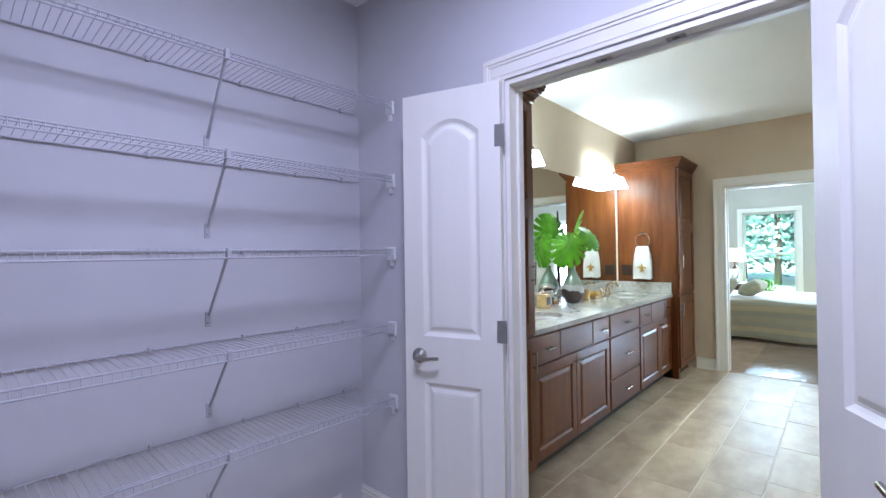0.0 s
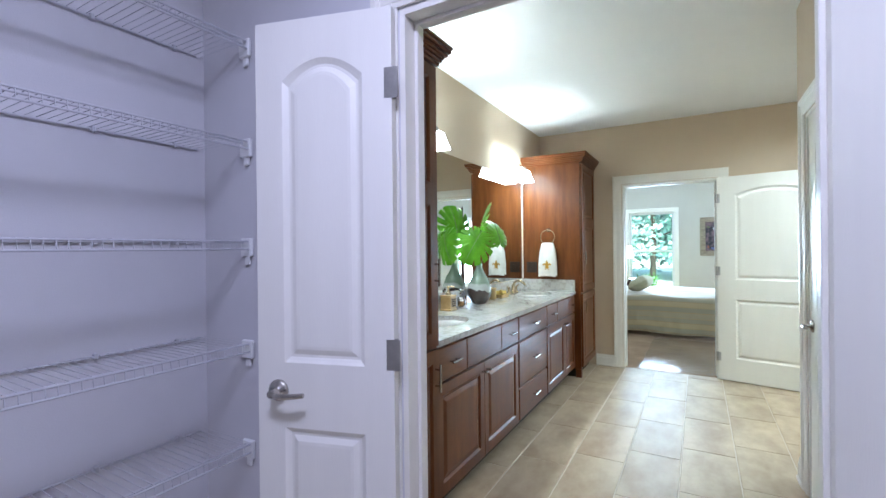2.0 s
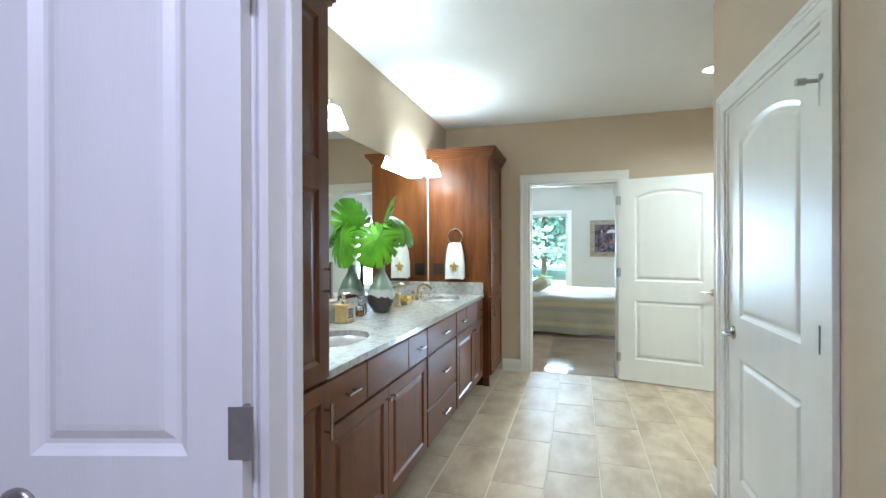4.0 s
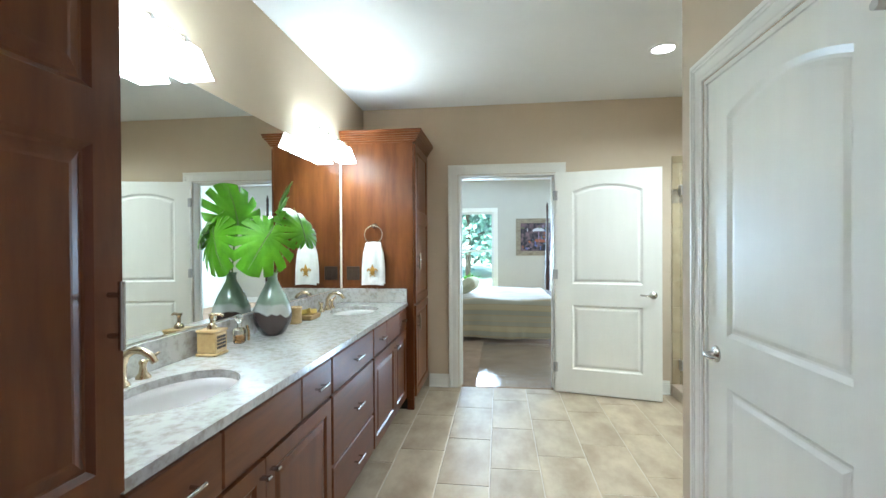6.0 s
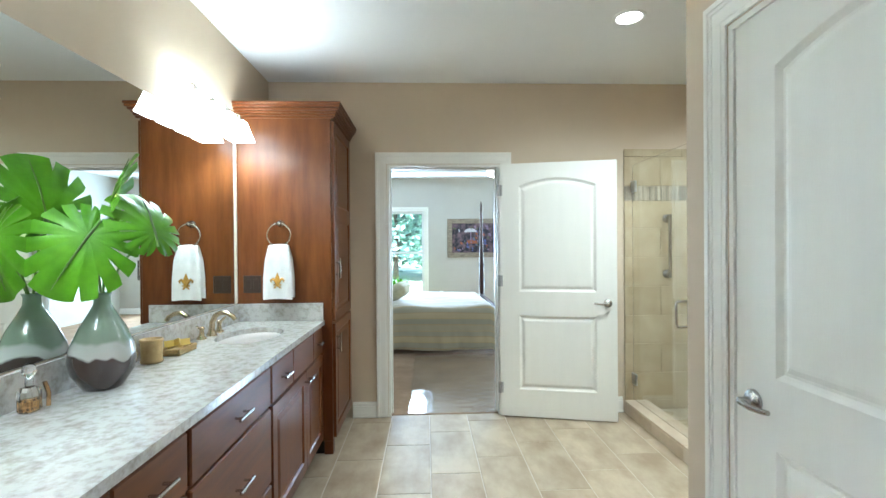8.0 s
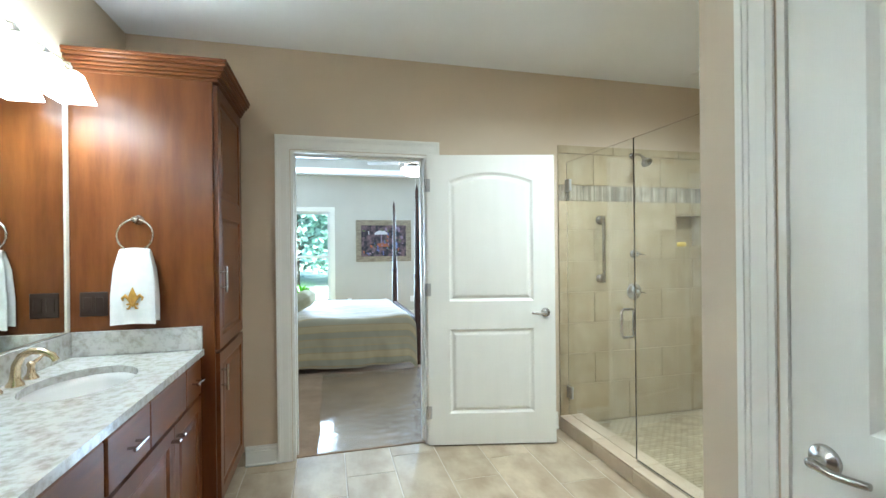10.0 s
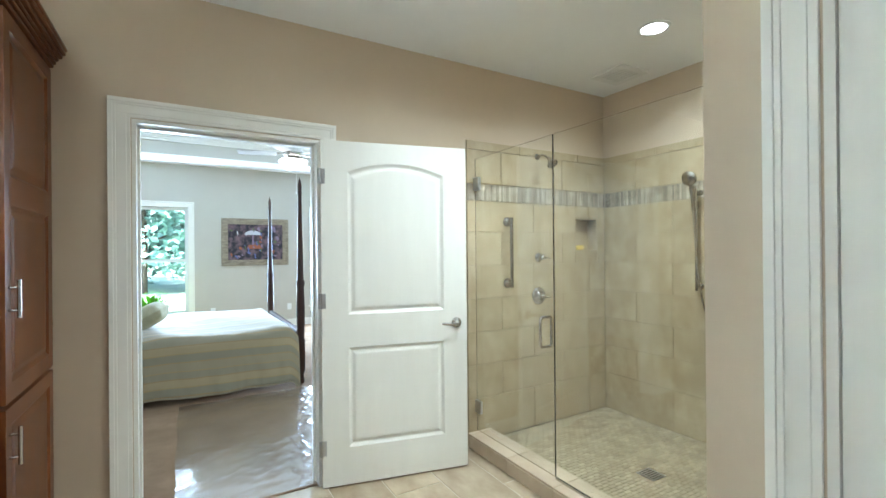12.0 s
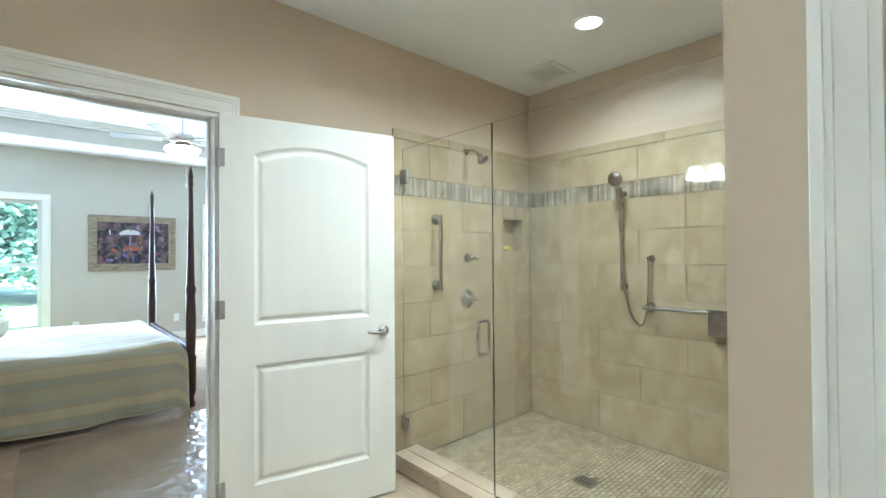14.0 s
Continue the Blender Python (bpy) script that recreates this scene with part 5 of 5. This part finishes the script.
nt_ = thing("nightstand", pose(-1.50, 10.62, 0.004), "dark mahogany nightstand beside the bed", "nightstand")
part("body", Mesh().box((-0.25, -0.25, 0.12), (0.25, 0.25, 0.66), 0.006).box((-0.27, -0.27, 0.66), (0.27, 0.27, 0.69), 0.006), MAHOG, nt_)
for x in (-0.22, 0.22):
    for y in (-0.22, 0.22):
        part("leg", Mesh().box((x - 0.025, y - 0.025, 0), (x + 0.025, y + 0.025, 0.12), 0.004), MAHOG, nt_)
tl = thing("table_lamp", pose(-1.50, 10.62, 0.6945), "table lamp with a lit yellow drum shade", "lamp")
part("base", Mesh().lathe([(0, 0), (0.08, 0.0), (0.08, 0.02), (0.03, 0.04), (0.06, 0.14), (0.07, 0.22), (0.03, 0.32), (0.012, 0.36), (0.012, 0.44)], 20), MAHOG, tl)
part("shade", Mesh().lathe([(0.19, 0.42), (0.15, 0.68)], 24), LAMP_YELLOW, tl, "lit yellow fabric drum shade")
# potted plant under the window
pp = thing("potted_plant", pose(-1.14, 11.55, 0.004), "leafy green potted plant by the window", "plant")
part("pot", Mesh().lathe([(0, 0), (0.11, 0), (0.13, 0.20), (0.14, 0.22), (0.12, 0.22), (0.11, 0.19), (0, 0.19)], 20), RESIN, pp)
rng = random.Random(8)
crown_ = Mesh()
for k in range(170):
    a, r, z = rng.uniform(0, 6.28), rng.uniform(0.02, 0.20), rng.uniform(0.30, 0.62)
    m_ = pose(r * math.cos(a), r * math.sin(a), z, rng.uniform(20, 80), 0, math.degrees(a) - 90)
    crown_.add([(0, 0, 0), (0.022, 0.04, 0.006), (0.024, 0.08, 0.004), (0, 0.13, -0.01), (-0.024, 0.08, 0.004), (-0.022, 0.04, 0.006)], [(0, 1, 2, 3), (0, 3, 4, 5)], False, m_)
part("foliage", crown_, LEAF, pp)
stalks = Mesh()
for k in range(7):
    a = k * 0.9
    stalks.tube([(0, 0, 0.18), (0.06 * math.cos(a), 0.06 * math.sin(a), 0.38), (0.13 * math.cos(a), 0.13 * math.sin(a), 0.58)], 0.004, 5)
part("stalks", stalks, STEM, pp)

# plastic film over the carpet: one wrinkled sheet
def film_sheet():
    x0, x1, y0, y1, nx, ny = -0.73, 0.75, YN + 0.04, 8.0, 90, 120
    vs = []
    for j in range(ny + 1):
        for i in range(nx + 1):
            x, y = x0 + (x1 - x0) * i / nx, y0 + (y1 - y0) * j / ny
            r = max(0.0, min(1.0, (x + 0.45) / 0.9))
            ridge = 1 - abs(noise.noise((x * 11 + 2, y * 8, 3.1)))
            z = 0.0075 + 0.0014 * noise.noise((x * 9, y * 9, 0)) + (0.0005 + 0.004 * r) * max(0, ridge - 0.72) * 2.2 + (0.0012 + 0.0045 * r * r) * noise.noise((x * 26, y * 20, 5))
            vs.append((x + 0.006 * math.sin(9 * y), y, max(z, 0.0055)))
    n = nx + 1
    return Mesh().add(vs, [(j * n + i, j * n + i + 1, (j + 1) * n + i + 1, (j + 1) * n + i) for j in range(ny) for i in range(nx)], True)


pf_ = thing("plastic_film", pose(0, 0, 0), "wrinkled clear plastic film laid over the carpet", "floor protection")
part("sheet", film_sheet(), FILM, pf_)


# ---------- outside ----------
def tree(x, y, h, r, seed):
    t = thing("tree", pose(x, y, -0.35), "leafy green tree outside the bedroom window", "tree", "garden trees")
    g = random.Random(seed)
    tr_ = Mesh().tube([(0, 0, -0.05), (0.05, 0, h * 0.3), (-0.05, 0.05, h * 0.6), (0, 0, h * 0.9)], [0.16, 0.13, 0.09, 0.03], 9)
    for k in range(9):
        a, z = g.uniform(0, 6.28), g.uniform(0.25, 0.7) * h
        tr_.tube([(0, 0, z), (0.4 * r * math.cos(a), 0.4 * r * math.sin(a), z + 0.4), (0.8 * r * math.cos(a), 0.8 * r * math.sin(a), z + 0.9)], [0.05, 0.035, 0.012], 6)
    part("trunk", tr_, BARK, t)
    c = Mesh()
    clumps = []
    for k in range(95):
        a, z, q = g.uniform(0, 6.28), g.uniform(0.14, 1.0) * h, g.uniform(0.3, 1) ** 0.5
        clumps.append((q * r * math.cos(a), q * r * math.sin(a), z, g.uniform(0.5, 1.1)))
    for cx, cy, cz, cr in clumps:
        for i in range(55):
            d = Vector((g.gauss(0, 1), g.gauss(0, 1), g.gauss(0, 0.8))) * cr * 0.55
            s = g.uniform(0.11, 0.24)
            m_ = pose(cx + d.x, cy + d.y, cz + d.z, g.uniform(-70, 70), g.uniform(-70, 70), g.uniform(0, 360))
            c.add([(0, -s, 0), (s * 0.55, 0, 0.1 * s), (0, s, 0), (-s * 0.55, 0, 0.1 * s)], [(0, 1, 2, 3)], False, m_)
    part("crown", c, FOLIAGE, t)


for k, (x, y, h, r) in enumerate(((-6.5, 27, 8.5, 3.0), (-2.2, 26, 8, 2.8), (2.2, 27, 8.5, 3.0), (6.4, 26.5, 8, 2.9), (-4.2, 31, 11, 3.6), (0.5, 32, 11, 3.6), (5.0, 31, 11, 3.6), (10.5, 28, 9, 3.2))):
    tree(x, y, h, r, k)


# ---------- tiles ----------
def lay(parent, name, data, m):
    ob = new(name, data)
    ob.parent = parent
    ob.matrix_basis = m
    return ob


TW, TL, G = 0.3045, 0.610, 0.006
tile_data = piece_mesh("floor_tile", TW - G, TL - G, 0.010, FLOOR_TILE)
col = 0
x = -1.778
while x < 1.04:
    y = YC0 + 0.03 - (0.0, 0.40, 0.20)[col % 3] + 0.04
    while y < YN + 0.03:
        x0, y0, x1, y1 = x, max(y, YC0 + 0.03), min(x + TW, 1.058), min(y + TL, YN + 0.028)
        if y1 - y0 > 0.02 and x1 - x0 > 0.02 and not (y1 < YC1 and (x1 < OPC[0] or x0 > OPC[1])):
            full = abs(y1 - y0 - TL) < 1e-6 and abs(x1 - x0 - TW) < 1e-6
            data = tile_data if full else piece_mesh("floor_tile", x1 - x0 - G, y1 - y0 - G, 0.010, FLOOR_TILE)
            lay(floor, "floor_tile", data, pose(x0 + G / 2, y0 + G / 2, -0.0095))
        y += TL
    x += TW
    col += 1

# shower wall tile: rows with half offsets, a mosaic band, a cap row
ROWS_Z = [(0.022, 0.325), (0.325, 0.565), (0.565, 0.80), (0.80, 1.04), (1.04, 1.28), (1.28, 1.52), (1.52, 1.745), (1.868, 2.11), (2.11, 2.175)]
back = struct("wall_tile_back", Mesh().box((1.06, YN - 0.004, 0.0), (NX0, YN - 0.0005, 2.17)).box((NX1, YN - 0.004, 0.0), (XS, YN - 0.0005, 2.17)).box((NX0, YN - 0.004, 0.0), (NX1, YN - 0.0005, NZ0)).box((NX0, YN - 0.004, NZ1), (NX1, YN - 0.0005, 2.17)), SGROUT, "tan tiled shower back wall with mosaic band", "tiled wall")
end = struct("wall_tile_end", Mesh().box((XS - 0.004, YR, 0.0), (XS - 0.0005, YN - 0.005, 2.17)), SGROUT, "tan tiled shower end wall with mosaic band", "tiled wall")
south = struct("wall_tile_south", Mesh().box((1.06, YR + 0.0005, 0.0), (XS - 0.005, YR + 0.004, 2.17)), SGROUT, "tan tiled shower side wall", "tiled wall")


def tile_wall(parent, length, m, hole=None):
    """Tiles in local x, z, standing proud towards -y."""
    L = 0.62
    for r, (za, zb) in enumerate(ROWS_Z):
        u = -(0.0, 0.31)[r % 2] - (0.13 if r == 8 else 0)
        while u < length:
            a, b = max(u, 0), min(u + L, length)
            if b - a > 0.015:
                spans = [(a, b, za, zb)]
                if hole and a < hole[1] and b > hole[0] and za < hole[3] and zb > hole[2]:
                    spans = []
                    if a < hole[0]:
                        spans.append((a, hole[0], za, zb))
                    if b > hole[1]:
                        spans.append((hole[1], b, za, zb))
                    c0, c1 = max(a, hole[0]), min(b, hole[1])
                    if za < hole[2]:
                        spans.append((c0, c1, za, hole[2]))
                    if zb > hole[3]:
                        spans.append((c0, c1, hole[3], zb))
                for p, q, s, t in spans:
                    if q - p > 0.01 and t - s > 0.01:
                        d = piece_mesh("wall_tile", q - p - 0.003, 0.0075, t - s - 0.004, WALL_TILE, 0.001)
                        lay(parent, "wall_tile", d, m @ pose(p + 0.0015, -0.0115, s + 0.002))
            u += L
    bandm = Mesh()
    g = random.Random(3)
    u = 0.002
    while u < length - 0.008:
        w = g.choice((0.008, 0.012, 0.016, 0.022))
        bandm.box((u, -0.0110 - g.uniform(0, 0.001), 1.748), (min(u + w, length - 0.001), -0.004, 1.8655), 0.0008)
        u += w + 0.0015
    ob = part("mosaic_band", bandm, BAND, parent)
    ob.matrix_basis = m
    ob["kind"] = "stuff"


tile_wall(back, XS - 0.0125 - 1.06, pose(1.06, YN, 0), (NX0 - 1.06, NX1 - 1.06, NZ0, NZ1))
tile_wall(end, YN - 0.0125 - YR - 0.012, pose(XS, YN - 0.0125, 0, 0, 0, -90))
tile_wall(south, XS - 0.0125 - 1.245, pose(XS - 0.0125, YR, 0, 0, 0, 180))

# niche recess
nb = Mesh().box((NX0, YN + 0.09, NZ0), (NX1, YN + 0.098, NZ1)).box((NX0, YN - 0.011, NZ0), (NX1, YN + 0.09, NZ0 + 0.012)).box((NX0, YN - 0.011, NZ1 - 0.010), (NX1, YN + 0.09, NZ1)).box((NX0, YN - 0.011, NZ0 + 0.012), (NX0 + 0.010, YN + 0.09, NZ1 - 0.010)).box((NX1 - 0.010, YN - 0.011, NZ0 + 0.012), (NX1, YN + 0.09, NZ1 - 0.010))
part("niche_lining", nb, WALL_TILE, back)

# shower floor: brick-laid small mosaic
struct("floor_shower", Mesh().box((1.241, YR, -0.001), (XS, YN, 0.014)), SGROUT, "tan mosaic shower floor", "shower floor")
sf = bpy.data.objects["floor_shower"]
mw, ml = 0.0275, 0.052
mos = piece_mesh("mosaic_tile", ml - 0.003, mw - 0.003, 0.006, MOSAIC, 0.0012)
rest = Mesh()
count = 0
rows = int((YN - YR - 0.03) / mw)
for j in range(rows):
    y = YN - 0.014 - (j + 1) * mw
    x = 1.254 - (0.0 if j % 2 else ml / 2)
    while x < XS - 0.014:
        a, b = max(x, 1.254), min(x + ml, XS - 0.013)
        if b - a > 0.01 and not (abs((a + b) / 2 - 1.77) < 0.075 and abs(y + mw / 2 - 5.06) < 0.07):
            if b - a > ml - 1e-6 and 1.30 < x < 1.75 and 4.62 < y < 5.55 and count < 290:
                lay(sf, "mosaic_tile", mos, pose(a + 0.0015, y + 0.0015, 0.0142))
                count += 1
            else:
                rest.box((a + 0.0015, y + 0.0015, 0.0142), (b - 0.0015, y + mw - 0.0015, 0.0202), 0.0012)
        x += ml
ob = part("mosaic_field", rest, MOSAIC, sf)
ob["kind"] = "stuff"
